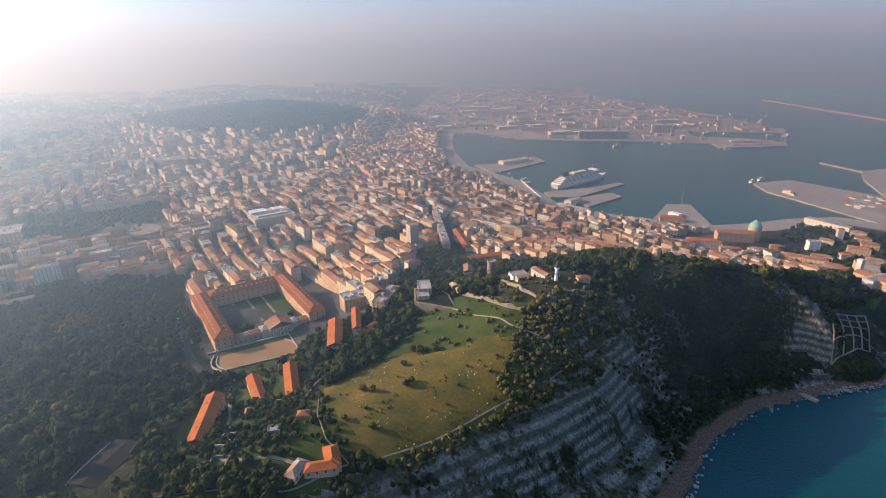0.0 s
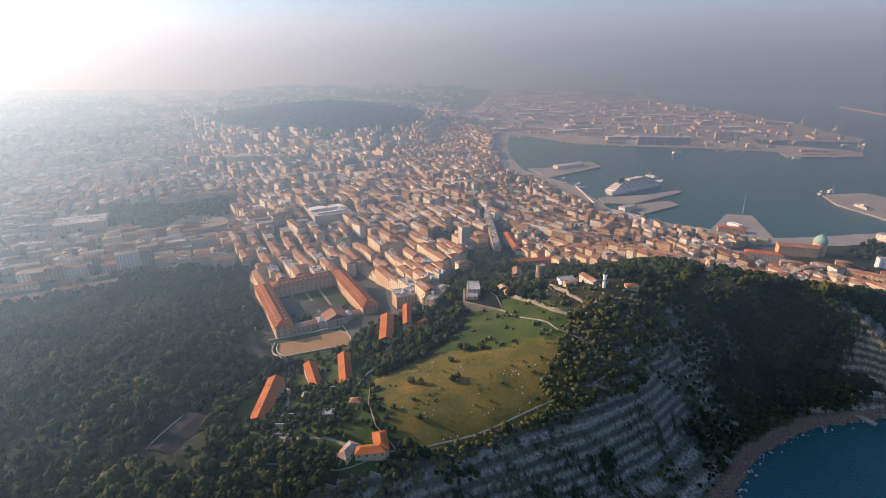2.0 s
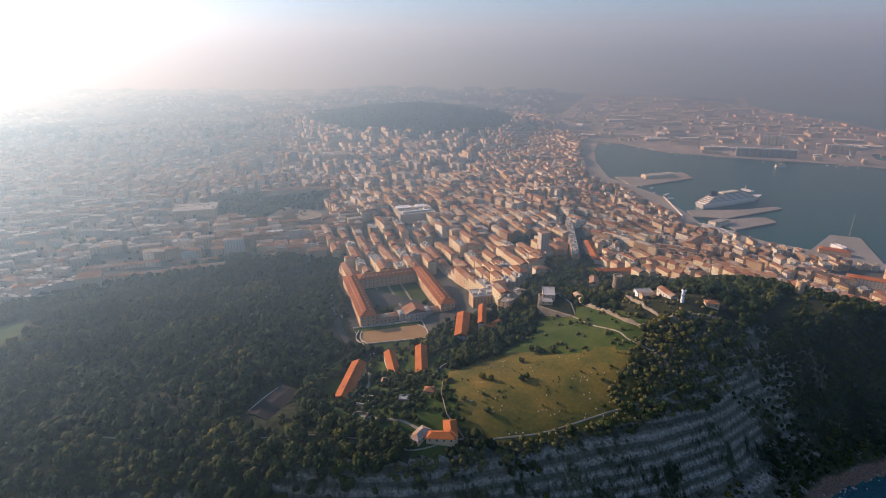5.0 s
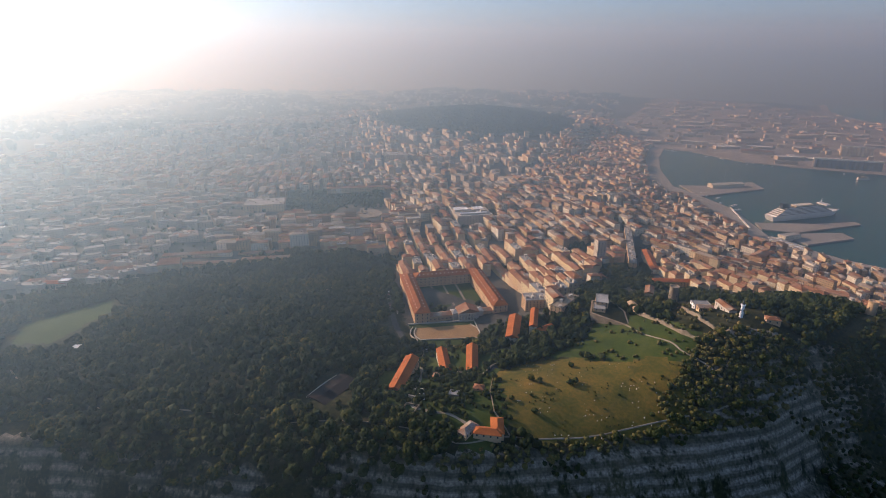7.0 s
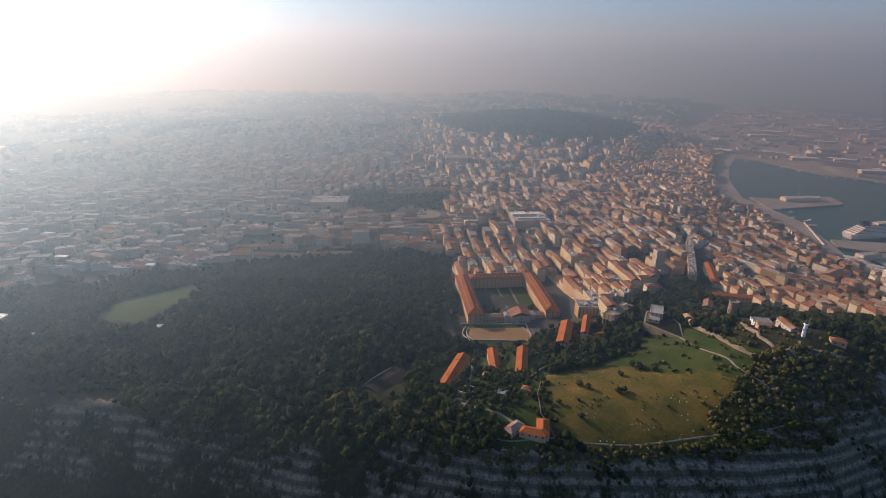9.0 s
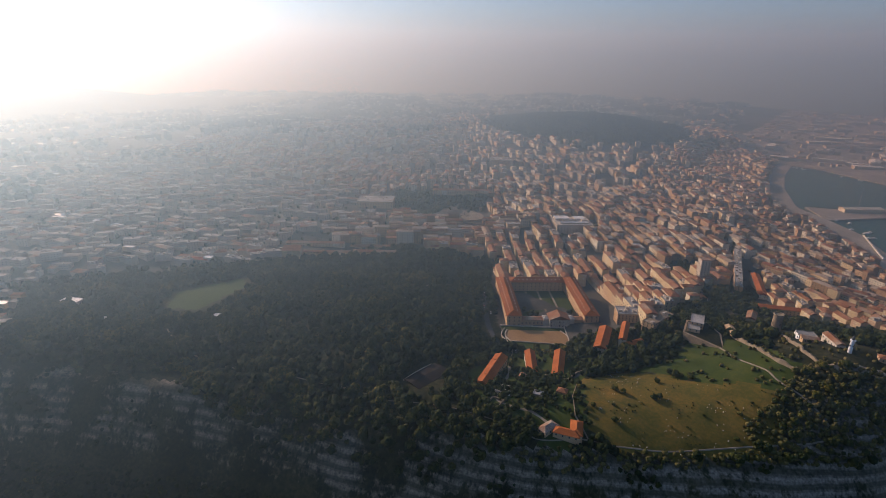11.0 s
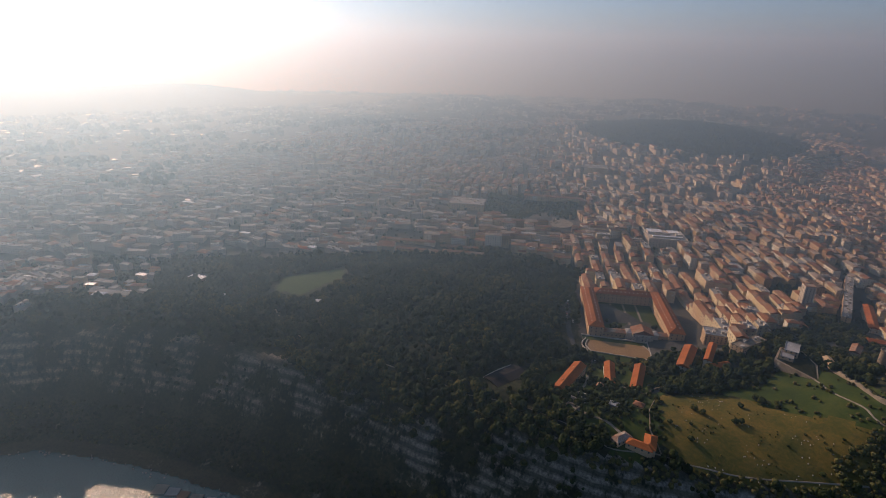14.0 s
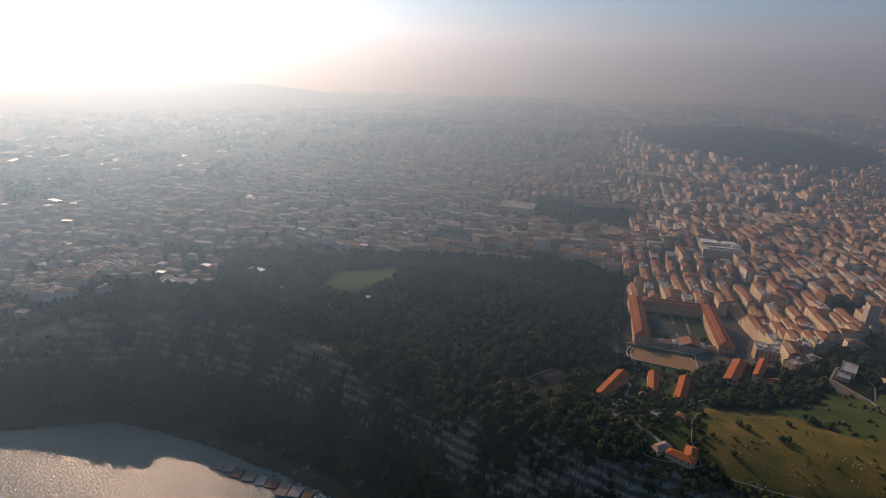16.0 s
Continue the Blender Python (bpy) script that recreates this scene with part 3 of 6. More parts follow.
for poly in FREE:
    okc &= ~inside(CXY[:, 0], CXY[:, 1], poly)
okc &= polyline_distance(CXY[:, 0], CXY[:, 1], HARBOUR) > 48
okc &= polyline_distance(CXY[:, 0], CXY[:, 1], CLIFF_SHORE) > 165
okc &= ~((((CXY[:, 0] + 780) / 460) ** 2 + ((CXY[:, 1] - 2350) / 390) ** 2) < 1)
okc &= ~((CXY[:, 1] > 2300) & (CXY[:, 0] > -1350) & (CXY[:, 0] < -380))
suburb = (CXY[:, 0] < -690) & (CXY[:, 1] < 950)
west = (CXY[:, 1] > 1250) & (CXY[:, 0] < -330) | inside(CXY[:, 0], CXY[:, 1], WEST_HILLS)
okc &= rng.rand(len(cands)) < np.where(suburb, 0.6, np.where(west, 0.5, 0.95))
CZ = ground(CXY[:, 0], CXY[:, 1])
order = [i for i in np.argsort(np.hypot(CXY[:, 0] - 20, CXY[:, 1] + 50)) if okc[i]]
far_pile = Pile()
count = 0
GAP_V = [(-0.6, 0, 0), (0.6, 0, 0), (0.6, 0, 1.7), (-0.6, 0, 1.7)]
for i in order:
    u, v, w, d, turn, h = cands[i]
    x, y = CXY[i]
    dist = math.hypot(x - 20, y + 50)
    h = h + rng.uniform(-0.8, 0.8)
    roof = rng.choice(["hip", "gable", "flat"], p=[.40, .45, .15])
    bend = rng.uniform(-2, 2) + (rng.uniform(-7, 7) + 14 * math.sin(x / 210 + y / 340)) * bendy[i]
    if x > -20:                                  # the old quarter is lower and less regular
        h *= rng.uniform(0.6, 0.95)
        bend = 24 * math.sin(x / 110 + y / 150) + rng.uniform(-14, 14)
        w, d = w * rng.uniform(0.5, 1.0), d * rng.uniform(0.65, 1.1)
    if suburb[i]:
        h, roof = h * 0.7, rng.choice(["hip", "flat"], p=[.4, .6])
        bend = rng.uniform(-30, 30)
    elif west[i]:
        h, w, d, roof = h * rng.uniform(0.7, 1.2), w * 1.2, d * 1.1, rng.choice(["hip", "flat"], p=[.45, .55])
    rz = 34 + 90 * turn + bend
    pale = suburb[i] or west[i] and roof == "flat"
    words = {"hip": "hipped terracotta roof", "gable": "gabled terracotta roof", "flat": "flat grey roof"}[roof]
    if count < 300:
        building("house", x, y, w, d, h, rz, roof, M_PALE if pale else M_WALL, None, "rendered town house under a " + words, "house", "houses of the old town",
                 wins=dist < 710, z=float(CZ[i]), chimneys=int(rng.randint(0, 3)) if roof != "flat" else 0, bay=5.8, clutter=3 if roof == "flat" else 0)
        count += 1
        continue
    wv, wf, rv, rf = house_geometry(w, d, h, roof)
    m = pose(x, y, float(CZ[i]), 0, 0, rz)
    far_pile.add(wv, wf, m, 3 if pale else 0)
    far_pile.add(rv, rf, m, 2 if roof == "flat" else 1)
    if dist < 1500:
        for rz2, run, off in ((0, w, d / 2), (180, w, d / 2), (90, d, w / 2), (270, d, w / 2)):
            nb, nf = max(1, int(run / 4.2)), int(h / 3.6)
            gap = [(p + (b_ + .5) * run / nb - run / 2, -off - 0.06, r_ + 1.4 + fl * 3.6) for fl in range(nf) for b_ in range(nb) for p, _, r_ in GAP_V]
            if gap:
                far_pile.add(gap, [(q, q + 1, q + 2, q + 3) for q in range(0, len(gap), 4)], m @ pose(0, 0, 0, 0, 0, rz2), 4)
    if roof == "flat" or rng.rand() < 0.5:       # stair heads, chimneys, tanks
        for _ in range(rng.randint(1, 3)):
            far_pile.add(box_v(rng.uniform(1, 3.5), rng.uniform(1, 3), rng.uniform(1.5, 3)), BOX_F, m @ pose(rng.uniform(-.3, .3) * w, rng.uniform(-.2, .2) * d, h + (0.2 if roof == "flat" else 0.6)), 3)
tagged(far_pile.object("distant_town", [M_WALL, M_ROOF, M_FLAT, M_PALE, M_GLASS]), "distant hazy town houses under terracotta roofs", "town", kind="stuff")

# ================= woods =================
def ico(sub):
    bm = bmesh.new()
    bmesh.ops.create_icosphere(bm, subdivisions=sub, radius=1.0)
    out = np.array([v.co[:] for v in bm.verts]), [tuple(v.index for v in f_.verts) for f_ in bm.faces]
    bm.free()
    return out


ICO1, ICO2 = ico(1), ico(2)


def crown_template(seed, lumps=7):
    """A lumpy crown of unit width: one uneven dome with smaller clumps of leaves breaking its outline."""
    rng_ = np.random.RandomState(seed)
    bv, bf = ICO2
    vs_ = [tuple(v) for v in bv * (1 + rng_.uniform(-0.30, 0.22, (len(bv), 1))) * np.array([0.86, 0.86, 0.52]) + np.array([0, 0, 0.5])]
    fs_ = list(bf)
    bv, bf = ICO1
    for k_ in range(lumps):
        a_, t_ = rng_.uniform(0, 6.283), rng_.uniform(0.0, 1.0)
        r_ = 0.72 * math.sqrt(max(0.05, 1 - t_ * t_)) * rng_.uniform(0.8, 1.1)
        c_ = np.array([math.cos(a_) * r_, math.sin(a_) * r_, 0.5 + 0.45 * t_])
        vv = bv * (1 + rng_.uniform(-0.3, 0.3, (len(bv), 1))) * rng_.uniform(0.2, 0.36) * np.array([1, 1, 0.8]) + c_
        fs_ += [tuple(i + len(vs_) for i in f_) for f_ in bf]
        vs_ += [tuple(v) for v in vv]
    return np.array(vs_), np.array(fs_)


CROWNS = [crown_template(40 + s, 6) for s in range(8)]
BROAD = [crown_template(60 + s, 18) for s in range(8)]


def wood(name, xy, sizes, label, seed, sink=0.15, leaf=None, shapes=None):
    rng_ = np.random.RandomState(seed)
    z = ground(xy[:, 0], xy[:, 1])
    V, F, o = [], [], 0
    for (x, y), s, zz in zip(xy, sizes, z):
        tv, tf = (shapes or CROWNS)[rng_.randint(8)]
        a_ = rng_.uniform(0, 6.283)
        ca, sa = math.cos(a_) * s, math.sin(a_) * s
        hgt = s * rng_.uniform(1.2, 1.9)
        V.append(np.stack([tv[:, 0] * ca - tv[:, 1] * sa + x, tv[:, 0] * sa + tv[:, 1] * ca + y, tv[:, 2] * hgt + zz - sink * hgt + 0.2 * s], 1))
        F.append(tf + o); o += len(tv)
    ob = new(name, mesh_of(name, np.concatenate(V), np.concatenate(F), leaf or M_LEAF, smooth=True))
    return tagged(ob, label, "trees", kind="stuff")


def scatter(poly, gap, seed, avoid=()):
    rng_ = np.random.RandomState(seed)
    p = np.array(poly)
    xs, ys = np.arange(p[:, 0].min(), p[:, 0].max(), gap), np.arange(p[:, 1].min(), p[:, 1].max(), gap)
    X, Y = np.meshgrid(xs, ys)
    X, Y = X.ravel() + rng_.uniform(-.5, .5, X.size) * gap, Y.ravel() + rng_.uniform(-.5, .5, Y.size) * gap
    k_ = inside(X, Y, poly)
    for q in avoid:
        k_ &= ~inside(X, Y, q)
    return np.stack([X[k_], Y[k_]], 1)


CLEAR = [MEADOW, GREEN, DRILL, SLOPE_TOWN, SPORT_EDGE, GARDENS, HILLTOP, HALL]
SPUR = [(40, 372), (66, 430), (80, 470), (150, 500), (178, 505), (172, 455), (135, 400), (66, 356)]      # brush between the meadow and the cliff
xy = scatter(PARK, 8.2, 1, CLEAR + [SPUR])
xy = xy[(xy[:, 0] > -430) | (polyline_distance(xy[:, 0], xy[:, 1], CLIFF_SHORE) > 124)]
rr = np.random.RandomState(2)
wood("woods", xy, rr.uniform(2.4, 4.6, len(xy)) * (1 + 0.22 * waves(xy[:, 0], xy[:, 1], 70, 85)), "dense dark green wood of the park on the cliff", 3)
xy = scatter(PARK, 12.5, 101, CLEAR + [SPUR])
xy = xy[(waves(xy[:, 0], xy[:, 1], 130, 102) > -0.55) & ((xy[:, 0] > -430) | (polyline_distance(xy[:, 0], xy[:, 1], CLIFF_SHORE) > 128))]
wood("tall_woods", xy, rr.uniform(4.2, 7.2, len(xy)), "broad old trees rising over the wood of the park", 103, shapes=BROAD)
xy = scatter(SPUR, 4.2, 104)
wood("spur_brush", xy, rr.uniform(1.2, 2.8, len(xy)) * (1 + 0.3 * waves(xy[:, 0], xy[:, 1], 30, 105)), "olive brown brush on the spur above the cliff", 106, leaf=M_BRUSH)
xy = scatter(SPUR, 13, 107)
wood("spur_trees", xy, rr.uniform(2.8, 5.0, len(xy)), "small green trees standing in the brush", 108, shapes=BROAD)

# trees of the town's gardens, squares and of the wooded hill behind it
STRIP = [(-835, 1042), (-612, 1140), (-550, 1000), (-640, 985), (-625, 880), (-715, 868)]
xy = scatter(STRIP, 8, 5)
wood("square_trees", xy, rr.uniform(3, 5.5, len(xy)), "rows of dark trees along the town square", 6)
HILL = [(-780 + 480 * math.cos(q) * (1 + 0.14 * math.sin(3 * q + 1) + 0.08 * math.sin(7 * q)), 2350 + 400 * math.sin(q) * (1 + 0.12 * math.sin(4 * q) + 0.07 * math.sin(9 * q))) for q in np.linspace(0, 6.2, 50)]
xy = scatter(HILL, 13, 7)
wood("hill_woods", xy, rr.uniform(6, 10, len(xy)), "dark wooded hill behind the town", 8)
TOWN = [(-1500, 150), (-600, 480), (-250, 700), (150, 760), (150, 1300), (-100, 2000), (-500, 2000), (-1500, 1900)]
xy = scatter(TOWN, 23, 9, [PARK])
xy = xy[(waves(xy[:, 0], xy[:, 1], 330, 8) + 0.45 * waves(xy[:, 0], xy[:, 1], 90, 110) + 0.9 * (xy[:, 0] < -690) * (xy[:, 1] < 900) > 0.35)]
wood("town_trees", xy, rr.uniform(2.5, 4.5, len(xy)), "scattered garden and street trees of the town", 10)
SUBURB = [(-860, 260), (-740, 420), (-690, 470), (-620, 480), (-600, 250), (-830, 30), (-980, 120)]
TOWN_GARDENS = [[(-53, 824), (33, 866), (38, 728), (-27, 699)], [(-108, 914), (-68, 943), (-64, 845), (-109, 852)]]
for poly in TOWN_GARDENS:
    xy = scatter(poly, 8, 86)
    wood("town_garden_trees", xy, rr.uniform(3, 5.5, len(xy)), "dark trees of a garden among the town houses", 87)
xy = scatter(WILD, 6.5, 141)
xy = xy[waves(xy[:, 0], xy[:, 1], 60, 142) > -0.5]
wood("slope_woods", xy, rr.uniform(2.2, 4.6, len(xy)), "green trees on the slope between the town and the fort", 143)
OLD_TOWN = [(-20, 760), (240, 740), (430, 800), (420, 960), (250, 1130), (100, 1350), (-20, 1200)]
xy = scatter(OLD_TOWN, 17, 144)
xy = xy[waves(xy[:, 0], xy[:, 1], 80, 145) > 0.1]
wood("yard_trees", xy, rr.uniform(2.2, 4.4, len(xy)), "green trees in the yards of the old quarter", 146)
xy = scatter(SUBURB, 8, 12, [SPORT_EDGE, SLOPE_TOWN])
xy = xy[waves(xy[:, 0], xy[:, 1], 120, 4) > -0.35]
wood("villa_trees", xy, rr.uniform(2.5, 5, len(xy)), "dark trees round the villas above the cliff", 13)
BROW = [(-1150, -560), (-1150, 160), (-860, 230), (-600, 260), (-450, 150), (-600, -120), (-800, -420)]
xy = scatter(BROW, 8.5, 72, [PARK])
dxy = polyline_distance(xy[:, 0], xy[:, 1], CLIFF_SHORE)
xy = xy[(dxy > 122 + 8 * waves(xy[:, 0], xy[:, 1], 50, 126)) & (dxy < 260) & (waves(xy[:, 0], xy[:, 1], 90, 73) > -0.85 + 0.006 * (dxy - 150))]
wood("brow_trees", xy, rr.uniform(2.6, 5, len(xy)), "dark trees and bushes along the brow of the western cliff", 74)
EDGE = [(-250, 236), (-165, 257), (-98, 262), (-40, 296), (30, 344), (90, 388), (96, 380), (36, 334), (-34, 282), (-92, 244), (-160, 232), (-245, 212)]
xy = scatter(EDGE, 4.6, 81)
xy = xy[waves(xy[:, 0], xy[:, 1], 40, 82) > -0.5]
wood("brow_bushes", xy, rr.uniform(1.3, 3.0, len(xy)), "bushes and small trees along the path on the cliff edge", 83, leaf=M_BRUSH)
# scrub on the ledges of the cliff
FACE = [(-800, -100), (-640, -120), (-500, 10), (-330, 90), (-85, 185), (130, 300), (200, 360), (250, 425), (330, 470), (440, 495), (460, 560), (350, 600), (160, 500), (60, 360), (-90, 265), (-260, 185), (-490, 130), (-690, 40)]
xy = scatter(FACE, 5.4, 14, [PARK])
dxy = polyline_distance(xy[:, 0], xy[:, 1], CLIFF_SHORE)
bare = np.where((xy[:, 0] > 190) & (xy[:, 0] < 384), -0.75, np.where(xy[:, 0] >= 384, np.where(xy[:, 0] < 435, 0.6, 0.0), np.where(dxy < 60, np.where(xy[:, 0] > -230, 0.4, -0.6), 0.62)))
xy = xy[(waves(xy[:, 0], xy[:, 1], 60, 15) > bare) & (dxy > 16)]
wood("cliff_scrub", xy, rr.uniform(1.2, 3.0, len(xy)), "dark scrub growing on the ledges of the sea cliff", 16)
BRINK = [(176, 470), (250, 575), (360, 590), (420, 545), (395, 505), (320, 478), (235, 430)]
xy = scatter(BRINK, 4.6, 151)
xy = xy[(polyline_distance(xy[:, 0], xy[:, 1], CLIFF_SHORE) > 66) & (waves(xy[:, 0], xy[:, 1], 50, 152) > -0.7) & (xy[:, 0] < 386 + (565 - xy[:, 1]) * 0.65)]
wood("brink_scrub", xy, rr.uniform(1.4, 3.2, len(xy)), "dark scrub along the brink of the bay", 153)
for poly, gap, lo, hi in (([(-152, 478), (-130, 522), (-114, 505), (-126, 440), (-160, 446)], 7, 2.4, 3.8), ([(-172, 296), (-165, 330), (-112, 335), (-108, 304)], 5.5, 1.2, 2.4), ([(-150, 345), (-160, 372), (-112, 372), (-108, 345)], 7, 1.5, 3.4),
                          ([(-205, 300), (-200, 390), (-215, 392), (-222, 310)], 6, 2.5, 4.2), ([(-150, 266), (-100, 264), (-100, 272), (-160, 286)], 5, 1.5, 3),
                          ([(-170, 300), (-178, 380), (-168, 384), (-160, 300)], 9, 2, 3.6), ([(-165, 425), (-150, 440), (-110, 470), (-118, 420)], 8, 2, 4), ([(-95, 380), (-100, 430), (-75, 470), (-60, 425)], 6.5, 2, 4)):
    xy = scatter(poly, gap, 17, [DRILL])
    wood("garden_trees", xy, rr.uniform(lo, hi, len(xy)) * 1.25, "green trees and hedges between the garden houses", 18)

xy = scatter(GARDENS, 5.8, 75)
xy = xy[waves(xy[:, 0], xy[:, 1], 34, 76) > -0.25]
for hx, hy, hr in ((-183, 340, 24), (-162, 391, 17), (-134, 400, 18), (-82, 284, 22), (-107, 337, 7), (-124, 319, 7), (-109, 285, 7)):
    xy = xy[np.hypot(xy[:, 0] - hx, (xy[:, 1] - hy)) > hr]
wood("orchard_trees", xy, rr.uniform(1.6, 3.4, len(xy)), "small green trees of the terraced gardens", 77)

# bushes and small trees that stand alone in the meadow
def lone_tree(x, y, s, hgt):
    ob = tagged(new("tree"), "round dark green tree standing in the dry meadow", "tree", "trees in the meadow")
    ob.matrix_world = pose(x, y, gz(x, y), 0, 0, rr.uniform(0, 360))
    n_ = 7
    tv_ = [(q_r * math.cos(6.2832 * i / n_), q_r * math.sin(6.2832 * i / n_), z) for q_r, z in ((0.12 * s, -0.5), (0.07 * s, hgt * 0.55)) for i in range(n_)]
    part("trunk", tv_, [(i, (i + 1) % n_, n_ + (i + 1) % n_, n_ + i) for i in range(n_)], M_BARK, ob)
    tv_, tf_ = CROWNS[rr.randint(len(CROWNS))]
    part("crown", [(p * s, q * s, r_ * hgt + 0.1 * hgt) for p, q, r_ in tv_], [tuple(f_) for f_ in tf_], M_LEAF, ob)


for x, y, s, hgt in ((-66, 368, 4.2, 5), (-58, 366, 3.6, 4.5), (-31, 371, 4.0, 5), (-27, 376, 3.4, 4.5), (-53, 322, 3.6, 4), (-35, 404, 3.4, 4), (38, 388, 2.8, 3), (-22, 424, 4.6, 6), (-28, 428, 4, 5), (-8, 424, 4, 5),
                     (-60, 342, 2.2, 2.2), (-48, 350, 1.6, 1.6), (12, 372, 1.6, 1.6), (30, 400, 1.5, 1.4), (20, 394, 1.7, 1.6), (-10, 345, 1.4, 1.4), (46, 404, 1.8, 1.8), (2, 352, 1.5, 1.5), (-75, 330, 3, 3.4), (-78, 318, 3, 3.4), (-70, 306, 3, 3.2), (48, 376, 3.2, 3.6), (54, 384, 3.5, 4), (40, 362, 3, 3.2)):
    lone_tree(x, y, s, hgt)
STONE = mesh_of("gravestone", [(p * (1 - 0.12 * (r_ > 0.5)), q, r_) for p, q, r_ in box_v(1.3, 0.6, 1.3, -0.3)], BOX_F, M_PALE)
for k in range(230):
    x, y = rr.uniform(-80, 68), rr.uniform(300, 425)
    if not inside(np.array([x]), np.array([y]), MEADOW)[0] or waves(np.array([x]), np.array([y]), 70, 51)[0] < 0.0:
        continue
    ob = new("gravestone", STONE); ob.matrix_world = pose(x, y, gz(x, y), rr.uniform(-12, 12), rr.uniform(-12, 12), rr.uniform(0, 180)) @ Matrix.Scale(rr.uniform(0.4, 0.8), 4)
    tagged(ob, "small weathered white gravestone leaning in the grass", "gravestone", "gravestones in the meadow")
xy = scatter(MEADOW, 5, 52)
xy = xy[waves(xy[:, 0], xy[:, 1], 40, 53) > 0.5]
wood("meadow_shrubs", xy, rr.uniform(0.3, 0.9, len(xy)), "low dark shrubs and tussocks in the dry meadow", 54)
xy = scatter(GREEN, 6, 55)
xy = xy[waves(xy[:, 0], xy[:, 1], 40, 56) > 0.3]
wood("slope_shrubs", xy, rr.uniform(0.8, 2.6, len(xy)), "green bushes on the slope below the fort", 57, leaf=M_BRUSH)

# farms, hamlets and copses of the country beyond the town
LANDSIDE = [(-4500, -1100), (-1500, -560), (-1250, 60), (-1700, 900), (-1650, 3000), (-250, 3000), (-250, 4500), (-4500, 4500)]
rc = np.random.RandomState(120)
country = Pile()
xy = scatter(LANDSIDE, 46, 121)
xy = xy[waves(xy[:, 0], xy[:, 1], 620, 122) + rc.uniform(-0.8, 0.8, len(xy)) > 0.05]
for (x, y), z in zip(xy, ground(xy[:, 0], xy[:, 1])):
    wv, wf, rv, rf = house_geometry(rc.uniform(14, 40), rc.uniform(10, 18), rc.uniform(6, 13), rc.choice(["hip", "flat", "gable"]))
    m = pose(x, y, float(z), 0, 0, rc.uniform(0, 180))
    country.add(wv, wf, m, 0)
    country.add(rv, rf, m, int(rc.choice([1, 2, 3], p=[.5, .25, .25])))
tagged(country.object("country_houses", [M_PALE, M_ROOF, M_FLAT, M_WHITE]), "hazy scattered houses in the country behind the town", "houses", kind="stuff")
xy = scatter(LANDSIDE, 34, 123)
xy = xy[waves(xy[:, 0], xy[:, 1], 380, 124) > 0.25]
wood("copses", xy, rr.uniform(8, 15, len(xy)), "hazy copses and hedges in the far country", 125)
xy = scatter(WEST_HILLS, 21, 63)
xy = xy[waves(xy[:, 0], xy[:, 1], 420, 109) > 0.1]
wood("far_woods", xy, rr.uniform(7, 12, len(xy)), "dark hazy woods on the far western hills", 64)
xy = scatter(HILLTOP, 9, 65)
xy = xy[waves(xy[:, 0], xy[:, 1], 35, 66) > 0.0]
wood("hilltop_bushes", xy, rr.uniform(1.5, 3.2, len(xy)), "bushes and small trees among the hilltop houses", 67, leaf=M_BRUSH)

# ================= barracks =================
def uv_pose(u, v, z=0.0, rz=0.0, cx_=-220.0, cy_=566.0):
    x, y = to_xy(u, v)
    return pose(cx_ + x, cy_ + y, z, 0, 0, 34 + rz)


bz = 55.0
barracks = tagged(new("barracks"), "large ochre barracks with red tiled wings round a courtyard", "building")
barracks.matrix_world = uv_pose(0, 0, bz)
DORMER = mesh_of("skylight", box_v(1.1, 1.6, 0.5), BOX_F, M_WHITE)
for nm, u, v, w, d, hgt, rz in (("wing", -50.5, 0, 127, 19, 15, 90), ("wing", 50.5, 0, 127, 19, 15, 90), ("wing", 0, 54.5, 82, 19, 15, 0)):
    wv, wf, rv, rf = house_geometry(w, d, hgt, "hip", 0.42, 0.9)
    wing = part(nm, wv, wf, M_OCHRE, barracks)
    wing.matrix_basis = pose(u, v, 0, 0, 0, rz)
    part("roof", rv, rf, M_ROOF_OLD, wing, "weathered red tiled roof")
    windows_on(wing, w, d, hgt, 4.8, 5.6, low=1.4)
    for k in range(12):
        for sgn in (-1, 1):
            child("skylight", DORMER, wing, pose((k - 5.5) * w / 13.5, sgn * d * 0.27, hgt + d * 0.23 * 0.42 - 0.1, sgn * -22))
for u, w, d, hgt, rf_, lab in ((-24, 36, 11, 7, "hip", "front range"), (31, 24, 11, 7, "hip", "front range")):
    wv, wf, rv, rf = house_geometry(w, d, hgt, rf_, 0.36)
    rg = part("front_range", wv, wf, M_OCHRE, barracks); rg.matrix_basis = pose(u, -55, 0)
    part("roof", rv, rf, M_ROOF, rg)
    windows_on(rg, w, d, hgt, 5, 5)
wv, wf, rv, rf = house_geometry(19, 26, 11, "gable", 0.40)
pc = part("portico", wv, wf, M_PALE, barracks, "pale portico with a low pediment"); pc.matrix_basis = pose(8, -58, 0, 0, 0, 90)
part("roof", rv, rf, M_ROOF, pc)
windows_on(pc, 19, 26, 10, 5, 4.5)
for k in range(6):
    wv2 = [(1.0 * math.cos(q), 1.0 * math.sin(q), z) for z in (-3, 8.5) for q in np.linspace(0, 5.236, 6)]
    column = part("column", wv2, [(i, (i + 1) % 6, 6 + (i + 1) % 6, 6 + i) for i in range(6)] + [tuple(range(6, 12))], M_PALE, pc)
    column.matrix_basis = pose(-10.6, -9.5 + k * 3.8, 0)
